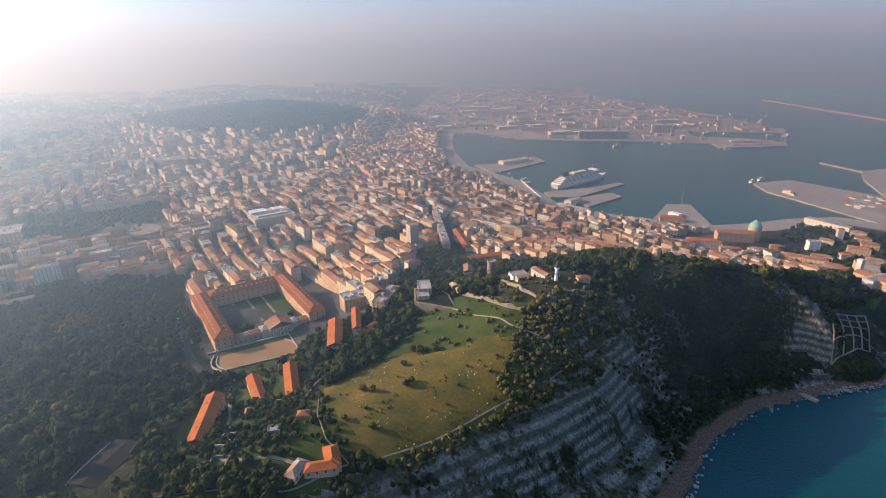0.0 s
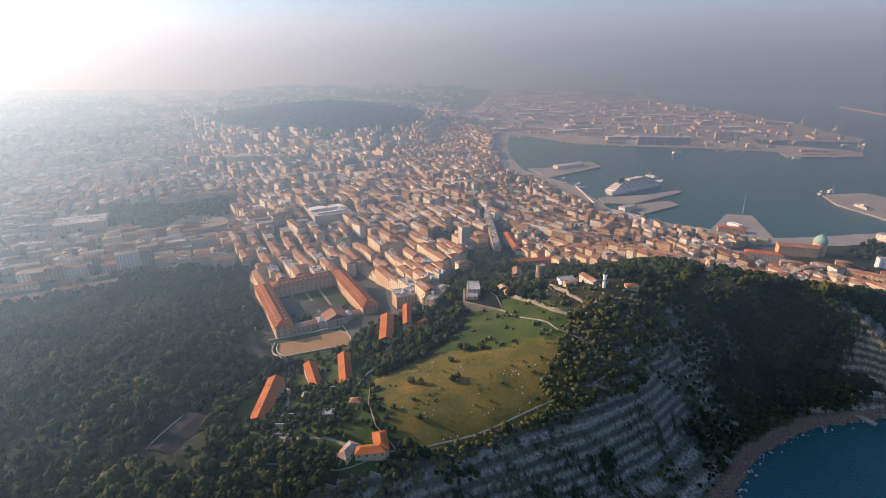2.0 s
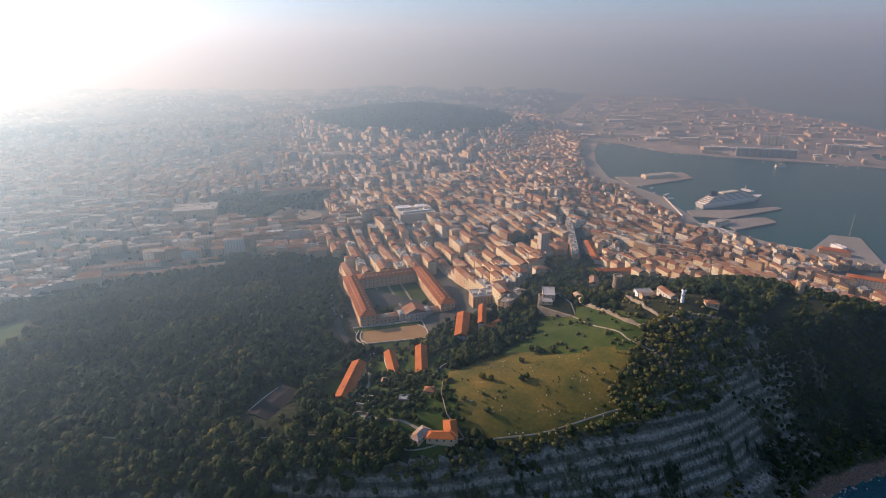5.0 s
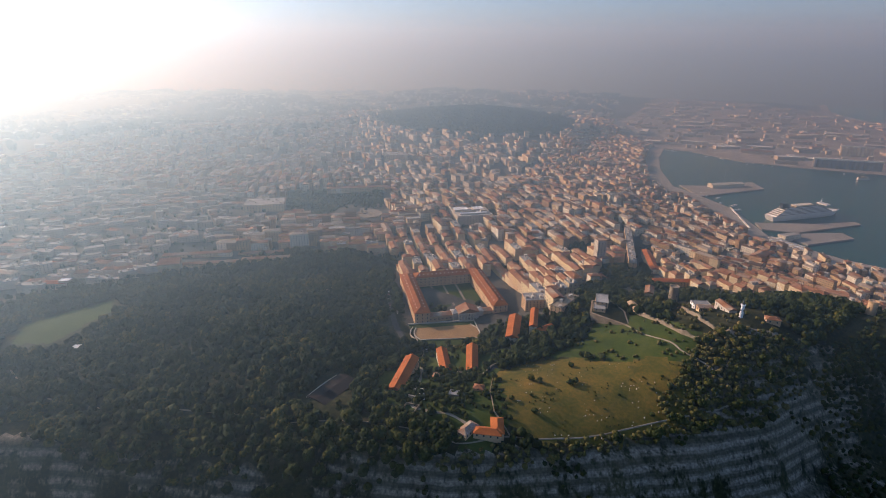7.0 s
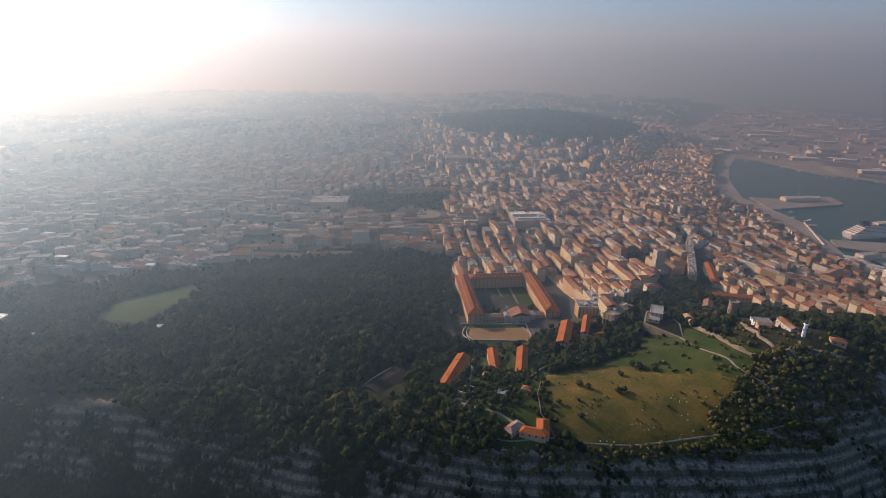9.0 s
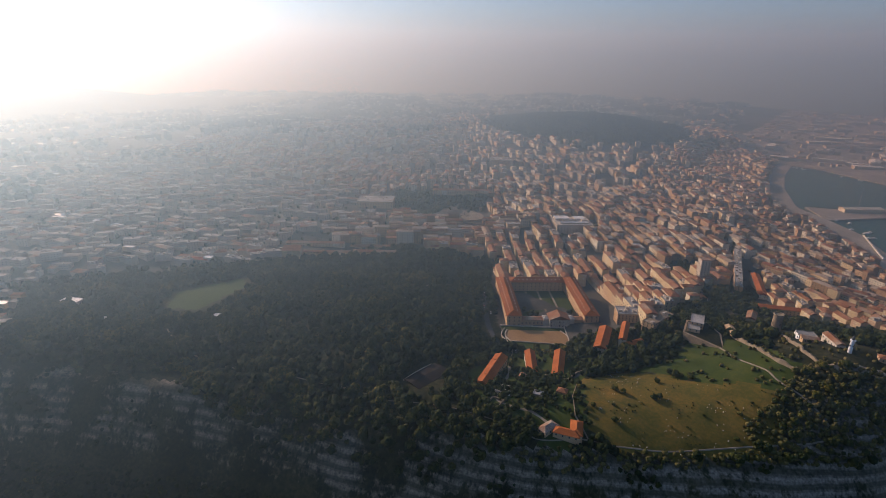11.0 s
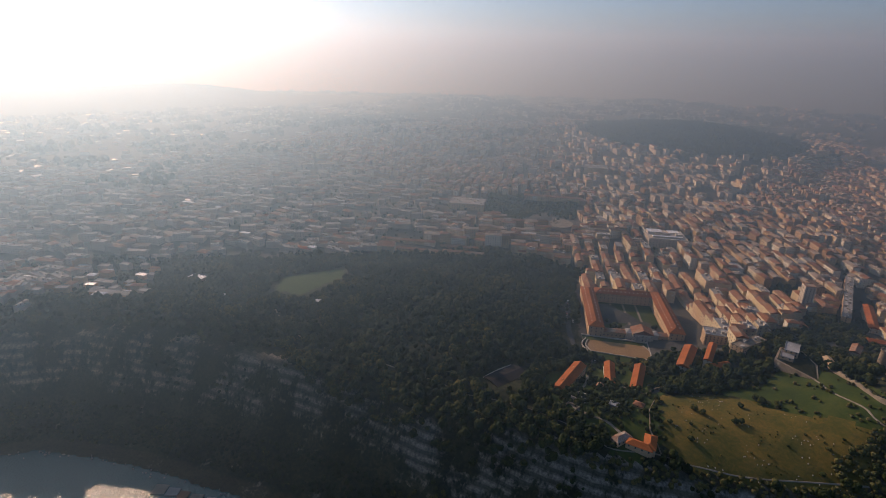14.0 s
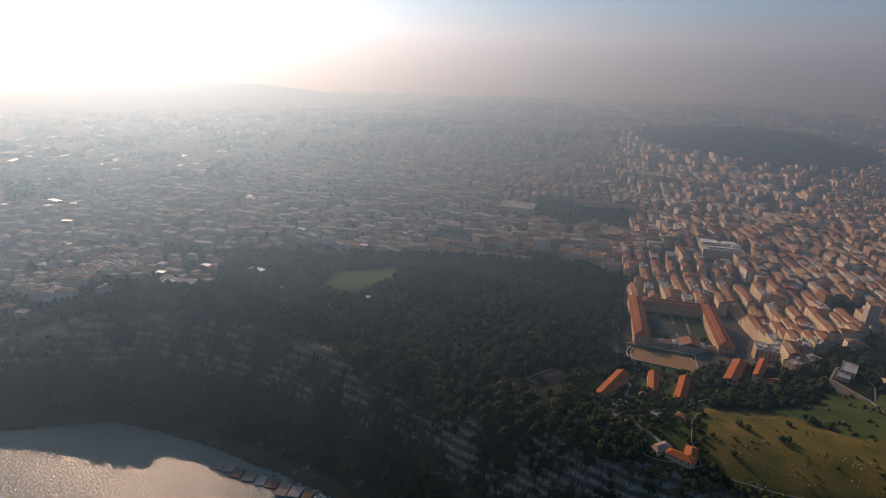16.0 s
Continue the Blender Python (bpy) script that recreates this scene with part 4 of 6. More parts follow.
for u in (-5, 21):
    wv, wf, rv, rf = house_geometry(8, 12, 9.5, "hip", 0.3)
    sb = part("side_block", wv, wf, M_PALE, barracks); sb.matrix_basis = pose(u - 3 if u < 0 else u + 3, -57, 0)
    part("roof", rv, rf, M_FLAT, sb)


def slab(name, pts, z, thick, material, label, category, kind="", group=""):
    """A flat-topped solid with the outline pts."""
    k_ = len(pts)
    v_ = [(x, y, zz) for zz in (z - thick, z) for x, y in pts]
    f_ = [tuple(range(k_, 2 * k_)), tuple(range(k_ - 1, -1, -1))] + [(i, (i + 1) % k_, k_ + (i + 1) % k_, k_ + i) for i in range(k_)]
    return tagged(new(name, mesh_of(name, v_, f_, material)), label, category, group, kind)


def wall_line(name, pts, hgt, thick, material, label, category="wall", kind="", closed=False, ragged=0.08):
    """A wall that follows the ground along pts, as one skin, with an uneven top."""
    rng_ = np.random.RandomState(int(abs(pts[0][0]) * 7 + abs(pts[0][1])))
    pts = [Vector(p) for p in pts] + ([Vector(pts[0])] if closed else [])
    line = []
    for p, q in zip(pts, pts[1:]):
        k_ = max(1, int((q - p).length / 3))
        line += [p.lerp(q, i / k_) for i in range(k_)]
    line.append(pts[-1])
    rings = []
    zs = ground([p.x for p in line], [p.y for p in line])
    for i, p in enumerate(line):
        tan = (line[min(i + 1, len(line) - 1)] - line[max(i - 1, 0)]).normalized()
        nx_, ny_ = -tan.y * thick / 2, tan.x * thick / 2
        z = float(zs[i])
        hh = hgt * (1 + rng_.uniform(-1, 1) * ragged)
        rings.append([(p.x - nx_, p.y - ny_, z - 1.5), (p.x + nx_, p.y + ny_, z - 1.5), (p.x + nx_, p.y + ny_, z + hh), (p.x - nx_, p.y - ny_, z + hh)])
    v_ = [p for r_ in rings for p in r_]
    f_ = [(k_ * 4 + i, k_ * 4 + (i + 1) % 4, k_ * 4 + 4 + (i + 1) % 4, k_ * 4 + 4 + i) for k_ in range(len(rings) - 1) for i in range(4)]
    f_ += [(3, 2, 1, 0), tuple(len(v_) - 4 + i for i in range(4))]
    return tagged(new(name, mesh_of(name, v_, f_, material)), label, category, "", kind)


def ribbon(name, pts, width, material, label, lift=0.35, kind="structure"):
    """A road or path laid over the ground along a smoothed line."""
    p = [Vector((x, y, 0)) for x, y in pts]
    line = []
    for i in range(len(p) - 1):
        p0, p1, p2, p3 = p[max(0, i - 1)], p[i], p[i + 1], p[min(len(p) - 1, i + 2)]
        k_ = max(2, int((p2 - p1).length / 3))
        for j in range(k_):
            t_ = j / k_
            line.append(0.5 * ((2 * p1) + (p2 - p0) * t_ + (2 * p0 - 5 * p1 + 4 * p2 - p3) * t_ ** 2 + (3 * p1 - p0 - 3 * p2 + p3) * t_ ** 3))
    line.append(p[-1])
    v_, f_ = [], []
    for i, q in enumerate(line):
        tan = (line[min(i + 1, len(line) - 1)] - line[max(i - 1, 0)]).normalized()
        nrm = Vector((-tan.y, tan.x, 0))
        ww = width * (0.5 + 0.06 * math.sin(i * 1.7))
        for s_ in (-1, -0.33, 0.33, 1):
            c_ = q + nrm * ww * s_
            v_.append((c_.x, c_.y, lift - (0.5 if abs(s_) == 1 else 0)))
        if i:
            for k_ in range(3):
                o = (i - 1) * 4 + k_
                f_.append((o, o + 1, o + 5, o + 4))
    V = np.array(v_)
    V[:, 2] += ground(V[:, 0], V[:, 1])
    return tagged(new(name, mesh_of(name, V.tolist(), f_, material, smooth=True)), label, "path", "", kind)


# parade ground before the barracks, on a terrace
slab("terrace", [(-240, 474), (-169, 513), (-141, 466), (-203, 431)], 56.0, 14, M_LAWN, "grass terrace round the parade ground", "ground", "structure")
def cap(p, q, bulge, n_=9):
    """Points of a shallow arc from p to q."""
    p, q = Vector(p), Vector(q)
    s_ = Vector((q.y - p.y, p.x - q.x)).normalized() * bulge
    return [tuple(p.lerp(q, i / (n_ - 1)) + s_ * math.sin(math.pi * i / (n_ - 1))) for i in range(n_)]


east_end, west_end = cap((-152, 474), (-170, 503), 7), cap((-228, 469), (-211, 445), 5)
slab("parade_ground", east_end + west_end, 56.25, 3, M_SAND, "sandy parade ground with rounded ends before the barracks", "ground", "structure")
def parapet(line, hgt, wide, z, label):
    pile = Pile()
    for (ax, ay), (bx, by) in zip(line, line[1:]):
        pile.add(box_v(math.hypot(bx - ax, by - ay) + .3, wide, hgt + 4, -4), BOX_F, pose((ax + bx) / 2, (ay + by) / 2, z, 0, 0, math.degrees(math.atan2(by - ay, bx - ax))))
    tagged(pile.object("parapet", [M_PALE]), label, "wall")


parapet(west_end + east_end, 1.1, 0.9, 56.2, "pale low parapet along the parade ground")
parapet(cap((-232, 469), (-214, 442), 6), 1.6, 0.8, 56.2, "pale curved outer wall of the parade ground")
parapet([(-241, 474), (-169, 514), (-140, 466)], 1.4, 0.9, 56.2, "pale retaining wall of the barracks terrace")
yard = [tuple(Vector((-220, 566)) + Vector(to_xy(u, v))) for u, v in ((-40, -49), (40, -49), (40, 44), (-40, 44))]
slab("courtyard_lawn", yard, bz + 0.4, 6, M_LAWN, "lawn of the barracks courtyard", "lawn", "structure")
for u in (-18, 0, 18):
    slab("courtyard_path", [tuple(Vector((-220, 566)) + Vector(to_xy(u + a_, b_))) for a_, b_ in ((-1.5, -49), (1.5, -49), (1.5, 44), (-1.5, 44))], bz + 0.5, 1, M_PATH, "gravel path across the courtyard", "path", "structure")
wood("courtyard_trees", np.array([tuple(Vector((-220, 566)) + Vector(to_xy(u, v))) for u, v in ((-22, -32), (-16, -36), (-26, -38), (30, -30), (33, -25), (-30, -20))]), [5, 4, 4, 4.5, 3.5, 3], "round green trees in the barracks courtyard", 30)

# ================= houses of the park =================
building("terrace_house", -183, 340, 58, 13.5, 6.5, 98, "gable", M_OCHRE, M_ROOF_NEW, "long low house with an orange tiled gable roof", pitch=0.45, chimneys=2, storey=3.4)
building("garden_house", -162, 391, 41, 11, 6, -62, "gable", M_PALE, M_ROOF_NEW, "narrow garden house with an orange tiled roof", pitch=0.5, storey=3.2)
building("garden_house", -134, 400, 48, 11.5, 6, -72, "gable", M_PALE, M_ROOF_NEW, "long narrow house with pale gable and orange roof", pitch=0.5, storey=3.2)
building("apartment_house", -109, 474, 52, 14, 14, -80, "gable", M_PALE, M_ROOF_NEW, "tall narrow house with a bright orange roof", pitch=0.4, storey=3.4, bay=4, z=67)
e = building("tall_house", -91, 496, 44, 8.5, 17, -80, "gable", M_PALE, M_ROOF_NEW, "tall white-gabled house with an orange tiled wing", pitch=0.5, storey=3.4, z=68)
wv, wf, rv, rf = house_geometry(24, 10, 12, "gable", 0.5)
wg = part("wing", wv, wf, M_PALE, e); wg.matrix_basis = pose(-91, 496, 68, 0, 0, -80).inverted() @ pose(-77, 483, 68, 0, 0, 52)
part("roof", rv, rf, M_ROOF_NEW, wg)
f_house = building("corner_house", -82, 282, 22, 9, 4.5, 12, "hip", M_OCHRE, M_ROOF_NEW, "angled house with bright orange roof and a tiled pavilion", pitch=0.5, storey=3.2, z=84.5)
for w, d, hh, px_, py_, rz, mm in ((20, 10, 4.6, 7, 8, 96, M_ROOF_NEW), (17, 9, 4.5, -16, 1, 58, M_ROOF)):
    wv, wf, rv, rf = house_geometry(w, d, hh, "hip", 0.5)
    wg = part("wing", wv, wf, M_OCHRE, f_house); wg.matrix_basis = pose(px_, py_, 0, 0, 0, rz)
    part("roof", rv, rf, mm, wg)
    windows_on(wg, w, d, hh, 3.2, 4)
building("pavilion", -107, 337, 9, 7, 3.2, 5, "hip", M_OCHRE, M_ROOF, "small pavilion with a red hipped roof", pitch=0.5, storey=3)
building("shed", -124, 319, 9, 7, 3, 10, "flat", M_STONE, M_FLAT, "grey flat-roofed shed beside the hedge", wins=False)
building("ruined_shed", -155, 352, 8, 6, 2.5, 95, "gable", M_STONE, M_ROOF, "small ruined shed with a tiled roof", wins=False)
M_DARK = surface("dark_roofing", [(0.020, 0.016, 0.015), (0.036, 0.030, 0.027)], 0.1, 1.0)
building("long_hall", -231, 291, 42, 22, 4.5, 78, "gable", M_STONE, M_DARK, "low hall with a dark brown roof and pale rim", wins=False, pitch=0.12, z=80)
wall_line("boundary_wall", [(-246, 272), (-240, 312)], 1.2, 0.5, M_PALE, "pale straight boundary wall beside the hall")
wall_line("boundary_wall", [(-112, 366), (-110, 388), (-96, 415), (-72, 424)], 2.4, 1.0, M_STONE, "stone boundary wall along the meadow")
wall_line("boundary_wall", [(-146, 368), (-112, 366)], 2.2, 0.8, M_STONE, "stone garden wall between the houses")
wall_line("boundary_wall", [(-103, 372), (-96, 335), (-84, 308), (-64, 288)], 1.6, 0.6, M_STONE, "low pale wall along the edge of the meadow")
wall_line("ruin_wall", [(-158, 292), (-146, 292), (-146, 278), (-156, 278)], 2.0, 0.8, M_STONE, "roofless pale ruin walls beside the drive", closed=True)
wall_line("ruin_wall", [(-162, 305), (-154, 305), (-153, 320), (-161, 320)], 2.2, 0.8, M_PALE, "roofless ruin walls with rubble inside", closed=True)
ribbon("drive", [(-236, 470), (-212, 448), (-200, 425), (-190, 400), (-168, 345), (-161, 310), (-152, 291), (-133, 289), (-118, 291), (-100, 286)], 3.6, M_PATH, "pale gravel drive between the garden houses")
ribbon("footpath", [(-245, 240), (-203, 254), (-164, 261), (-120, 266), (-100, 266), (-70, 287), (-40, 301), (-7, 320), (35, 352), (75, 379), (95, 392), (118, 412)], 1.7, M_PATH, "pale footpath along the cliff edge")
ribbon("footpath", [(-62, 470), (-30, 520), (5, 500), (28, 470), (52, 452), (64, 438), (87, 426), (105, 412)], 2.4, M_PATH, "footpath below the old rampart")
ribbon("street", [(-96, 428), (-104, 400), (-112, 372), (-128, 358), (-150, 360), (-166, 352)], 5.0, M_ASPHALT, "narrow lane behind the garden houses")
ribbon("street", [(-330, 600), (-300, 540), (-262, 478), (-236, 445), (-215, 425)], 9.0, M_ASPHALT, "street under trees beside the barracks")
ribbon("street", [(-240, 700), (-190, 630), (-118, 520), (-100, 430)], 8.0, M_ASPHALT, "street in shade behind the barracks")

# ================= fort, towers and hilltop houses =================
def round_tower(name, x, y, r, hgt, z, material, label, crown=True):
    ob = tagged(new(name), label, "tower"); ob.matrix_world = pose(x, y, z)
    def ring_solid(rs):
        n_ = 20
        v_ = [(q_r * math.cos(6.2832 * i / n_), q_r * math.sin(6.2832 * i / n_), zz) for q_r, zz in rs for i in range(n_)]
        f_ = [(k_ * n_ + i, k_ * n_ + (i + 1) % n_, (k_ + 1) * n_ + (i + 1) % n_, (k_ + 1) * n_ + i) for k_ in range(len(rs) - 1) for i in range(n_)]
        return v_, f_ + [tuple(range((len(rs) - 1) * n_, len(rs) * n_))]
    part("shaft", *ring_solid([(r * 1.12, -4), (r * 1.05, 3), (r * 0.95, hgt)]), material, ob)
    if crown:
        part("parapet", *ring_solid([(r * 0.95, hgt), (r * 1.08, hgt + 0.5), (r * 1.08, hgt + 1.6), (r * 0.9, hgt + 1.6), (r * 0.9, hgt + 0.6)]), material, ob)
    for k_ in range(4):
        child("window", WINDOW, ob, pose(0, 0, 0, 0, 0, 40 + 90 * k_) @ pose(0, -r * 1.0, hgt * 0.55))
    return ob, ring_solid


round_tower("old_tower", 57, 586, 5.2, 24, gz(57, 588), M_STONE, "round pale tan stone tower standing on the hill")
round_tower("watch_tower", 252, 590, 4.6, 15, gz(252, 590), M_OCHRE, "round ochre tower at the cliff top")
building("tower_house", 268, 588, 12, 10, 6, 20, "flat", M_OCHRE, M_FLAT, "small ochre flat-roofed house beside the tower", z=gz(268, 588))
building("tower_house", 236, 586, 10, 7, 3, 10, "flat", M_OCHRE, M_ROOF, "low red-roofed outbuilding beside the tower", z=gz(236, 586), wins=False)
lh, ring = round_tower("lighthouse", 118, 513, 1.8, 13, gz(118, 513), M_WHITE, "slim white lighthouse with a lantern")
part("gallery", *ring([(1.7, 13), (2.6, 13.4), (2.6, 14.2), (1.5, 14.2)]), M_WHITE, lh)
part("lantern", *ring([(1.2, 14), (1.2, 17), (0.7, 18.2), (0.1, 19)]), M_GLASS, lh, "dark glass lantern")
building("keeper_house", 106, 533, 25, 9, 6, -63, "gable", M_PALE, M_ROOF, "keeper's house with a tiled roof beside the lighthouse", z=gz(106, 533), storey=3.2)
building("hilltop_house", 84, 552, 18, 12, 6, 20, "flat", M_WHITE, M_FLAT, "white flat-roofed house on the hill", z=gz(84, 552), storey=3)
building("hilltop_house", 86, 530, 15, 9, 5, 15, "gable", M_OCHRE, M_ROOF, "brown-roofed house on the hill", z=gz(86, 530), storey=3)
building("hilltop_house", 148, 520, 13, 9, 5, 5, "hip", M_OCHRE, M_ROOF, "small tiled house beside the gravel yard", z=gz(148, 520), storey=3)
building("kiosk", 150, 490, 6, 5, 3, 40, "gable", M_PALE, M_ROOF_NEW, "tiny house with a bright red roof", z=gz(150, 490), wins=False)
building("long_house", 67, 762, 62, 12, 9, 18, "gable", M_OCHRE, M_ROOF_NEW, "long ochre house with red tiled roof below the tower", z=gz(67, 762), storey=3.5, chimneys=3)
building("tower_block", -50, 835, 15, 15, 44, 30, "flat", M_PALE, M_ROOF, "tall pale block of flats rising over the roofs", storey=3.4, z=gz(-50, 835))
building("pink_house", 15, 545, 20, 8, 6, -62, "gable", M_OCHRE, M_OCHRE, "roofless pink gable house on the rampart", z=gz(15, 545), wins=False)
ribbon("gravel_yard", [(104, 474), (118, 486), (136, 492), (152, 500)], 13.0, M_PATH, "pale gravel yard on the hilltop")
slab("bastion", [(-31, 511), (-33, 545), (-12, 552), (6, 530), (13, 494)], 95, 30, M_STONE, "broad stone bastion of the old fort", "fort")
slab("bastion_top", [(-29, 513), (-31, 543), (-13, 550), (4, 529), (11, 497)], 95.25, 1, M_SCRUB, "scrubby earth on top of the bastion", "ground", "structure")
building("fort_house", -22, 524, 16, 13, 3.2, 96, "flat", M_OCHRE, M_FLAT, "low front terrace of the building on the bastion", z=95.3, storey=3.2)
building("fort_house", -21, 540, 24, 14, 6.5, 96, "flat", M_OCHRE, M_FLAT, "flat-roofed concrete building on the bastion", z=95.3, storey=3.2)
wall_line("rampart", [(18, 530), (35, 505), (50, 480), (62, 465), (76, 456)], 3.4, 1.6, M_STONE, "old stone rampart on the hillside", "rampart", ragged=0.5)
wall_line("rampart", [(58, 575), (62, 552), (70, 520), (80, 492), (92, 474), (104, 474)], 3.4, 1.6, M_STONE, "crumbling pale rampart leading to the tower", "rampart", ragged=0.35)
building("flats", -103, 562, 30, 22, 18, 26, "flat", M_OCHRE, M_FLAT, "pale block of flats with a terrace roof", z=62, storey=3.2, bay=3.8, clutter=5)
building("flats", -64, 545, 46, 15, 13, 72, "flat", M_OCHRE, M_STONE, "long grey-roofed flats at the wood's edge", z=gz(-64, 545), storey=3.2, bay=3.8, clutter=5)

# ================= harbour =================
def quay_strip(line, depth):
    v_, f_ = [], []
    for i, (x, y) in enumerate(line):
        ax, ay = line[max(0, i - 1)]; bx, by = line[min(len(line) - 1, i + 1)]
        tx, ty = bx - ax, by - ay
        k_ = math.hypot(tx, ty)
        nx_, ny_ = -ty / k_, tx / k_
        sgn = 1 if inside(np.array([x + nx_ * 6]), np.array([y + ny_ * 6]), LAND)[0] else -1
        v_ += [(x, y, -5), (x, y, 2.9), (x + nx_ * depth * sgn, y + ny_ * depth * sgn, 2.9), (x + nx_ * depth * sgn, y + ny_ * depth * sgn, -5)]
        if i:
            o = (i - 1) * 4
            f_ += [(o, o + 4, o + 5, o + 1), (o + 1, o + 5, o + 6, o + 2)]
    return v_, f_


v_, f_ = quay_strip(HARBOUR, 52)
tagged(new("pavement", mesh_of("pavement", v_, f_, M_QUAY)), "grey concrete quays round the harbour", "quay", kind="structure")
PIERS = ([(439, 1072), (517, 1193), (569, 1186), (545, 1026)], [(262, 1262), (330, 1262), (482, 1388), (472, 1404), (380, 1352), (255, 1312)],
         [(288, 1232), (335, 1180), (436, 1262), (422, 1296), (390, 1286)], [(150, 1530), (329, 1692), (308, 1776), (170, 1668), (100, 1650)],
         [(806, 1296), (820, 1384), (937, 1412), (1085, 1180), (1000, 1030), (890, 1030)], [(1160, 1634), (1168, 1642), (1208, 1510), (1290, 1540), (1180, 1180), (1040, 1200), (1126, 1400), (1194, 1502)],
         [(985, 1900), (1000, 2010), (1200, 1990), (1290, 2020), (1240, 1925)], [(1060, 2270), (1080, 2380), (1440, 2420), (1470, 2310), (1400, 2222)])
for pts in PIERS:
    slab("pier", pts, 3.1, 8, M_QUAY, "grey concrete pier in the harbour", "pier", "structure")
M_ROCKS = surface("breakwater_stone", [(0.20, 0.18, 0.16), (0.36, 0.33, 0.29)], 0.05, 0.3)
slab("breakwater", [(2085, 3600), (2125, 3625), (2125, 2560), (2095, 2560)], 6, 12, M_ROCKS, "long pale stone breakwater out at sea", "breakwater", "structure")


def loft(rings):
    """Skin between closed rings of equal length, with both ends closed."""
    n_ = len(rings[0])
    v_ = [p for r_ in rings for p in r_]
    f_ = [(k_ * n_ + i, k_ * n_ + (i + 1) % n_, (k_ + 1) * n_ + (i + 1) % n_, (k_ + 1) * n_ + i) for k_ in range(len(rings) - 1) for i in range(n_)]
    return v_, f_ + [tuple(range(n_ - 1, -1, -1)), tuple(range((len(rings) - 1) * n_, len(rings) * n_))]


def hull_ring(L_, B_, z, bow=0.0):
    pts_ = []
    for q in np.linspace(0, 1, 9):
        half = B_ / 2 * (min(1, (q + 0.55) / 0.7) if q < 0.15 else 1 if q < 0.68 else math.sqrt(max(0, 1 - ((q - 0.68) / 0.32) ** 2)))
        pts_.append((-L_ / 2 + q * (L_ + bow), half, z))
    return pts_ + [(x, -y, z_) for x, y, z_ in reversed(pts_[:-1])]


M_NAVY = surface("dark_hull_paint", [(0.03, 0.04, 0.06), (0.05, 0.06, 0.09)], 0.1, 1.0, rough=0.5, bump=0)
M_YELLOW = surface("yellow_paint", [(0.55, 0.36, 0.06), (0.65, 0.45, 0.10)], 0.1, 1.0, rough=0.5, bump=0)
M_CREAM = surface("cream_paint", [(0.62, 0.56, 0.42), (0.72, 0.67, 0.54)], 0.1, 1.0, rough=0.6, bump=0)


def ship(name, x, y, L_, B_, rz, label, decks, hull=M_WHITE, top=M_WHITE, funnel=M_NAVY):
    ob = tagged(new(name), label, "ship"); ob.matrix_world = pose(x, y, 0, 0, 0, rz)
    hh = L_ * 0.055
    part("hull", *loft([hull_ring(L_ * 0.94, B_ * 0.8, -2), hull_ring(L_ * 0.97, B_, hh * 0.4, L_ * .01), hull_ring(L_, B_, hh, L_ * .03)]), hull, ob)
    for k_ in range(decks):
        s0, s1 = -0.46 + 0.028 * k_, 0.33 - 0.035 * k_
        w_ = B_ * (0.96 - 0.05 * k_)
        d_ = part("deck", [(p * 1.0 + (s0 + s1) / 2 * L_, q, r) for p, q, r in box_v((s1 - s0) * L_, w_, 2.4, hh + k_ * 3.0)], BOX_F, top, ob)
        part("window_band", [(p + (s0 + s1) / 2 * L_, q, r) for p, q, r in box_v((s1 - s0) * L_ * 0.99, w_ * 0.985, 0.7, hh + k_ * 3.0 + 2.4)], BOX_F, M_GLASS, d_, "dark window band")
    zt = hh + decks * 3.1
    part("bridge", [(p + 0.26 * L_, q, r) for p, q, r in box_v(0.06 * L_, B_ * 0.9, 3.2, zt - 3)], BOX_F, top, ob)
    part("funnel", *loft([[(px_ * s_ - 0.3 * L_ - dz, py_ * s_, zt + dz * 2.4) for px_, py_ in ((-.05 * L_, -B_ * .16), (.04 * L_, -B_ * .16), (.04 * L_, B_ * .16), (-.05 * L_, B_ * .16))] for s_, dz in ((1, -1), (0.85, L_ * 0.018))]), funnel, ob)
    part("mast", [(p + 0.22 * L_, q, r) for p, q, r in box_v(1.2, 1.2, L_ * 0.06, zt)], BOX_F, M_WHITE, ob)
    part("deck_house", [(p - 0.05 * L_, q, r) for p, q, r in box_v(0.25 * L_, B_ * 0.5, 3, zt - 0.4)], BOX_F, M_CREAM, ob)
    return ob


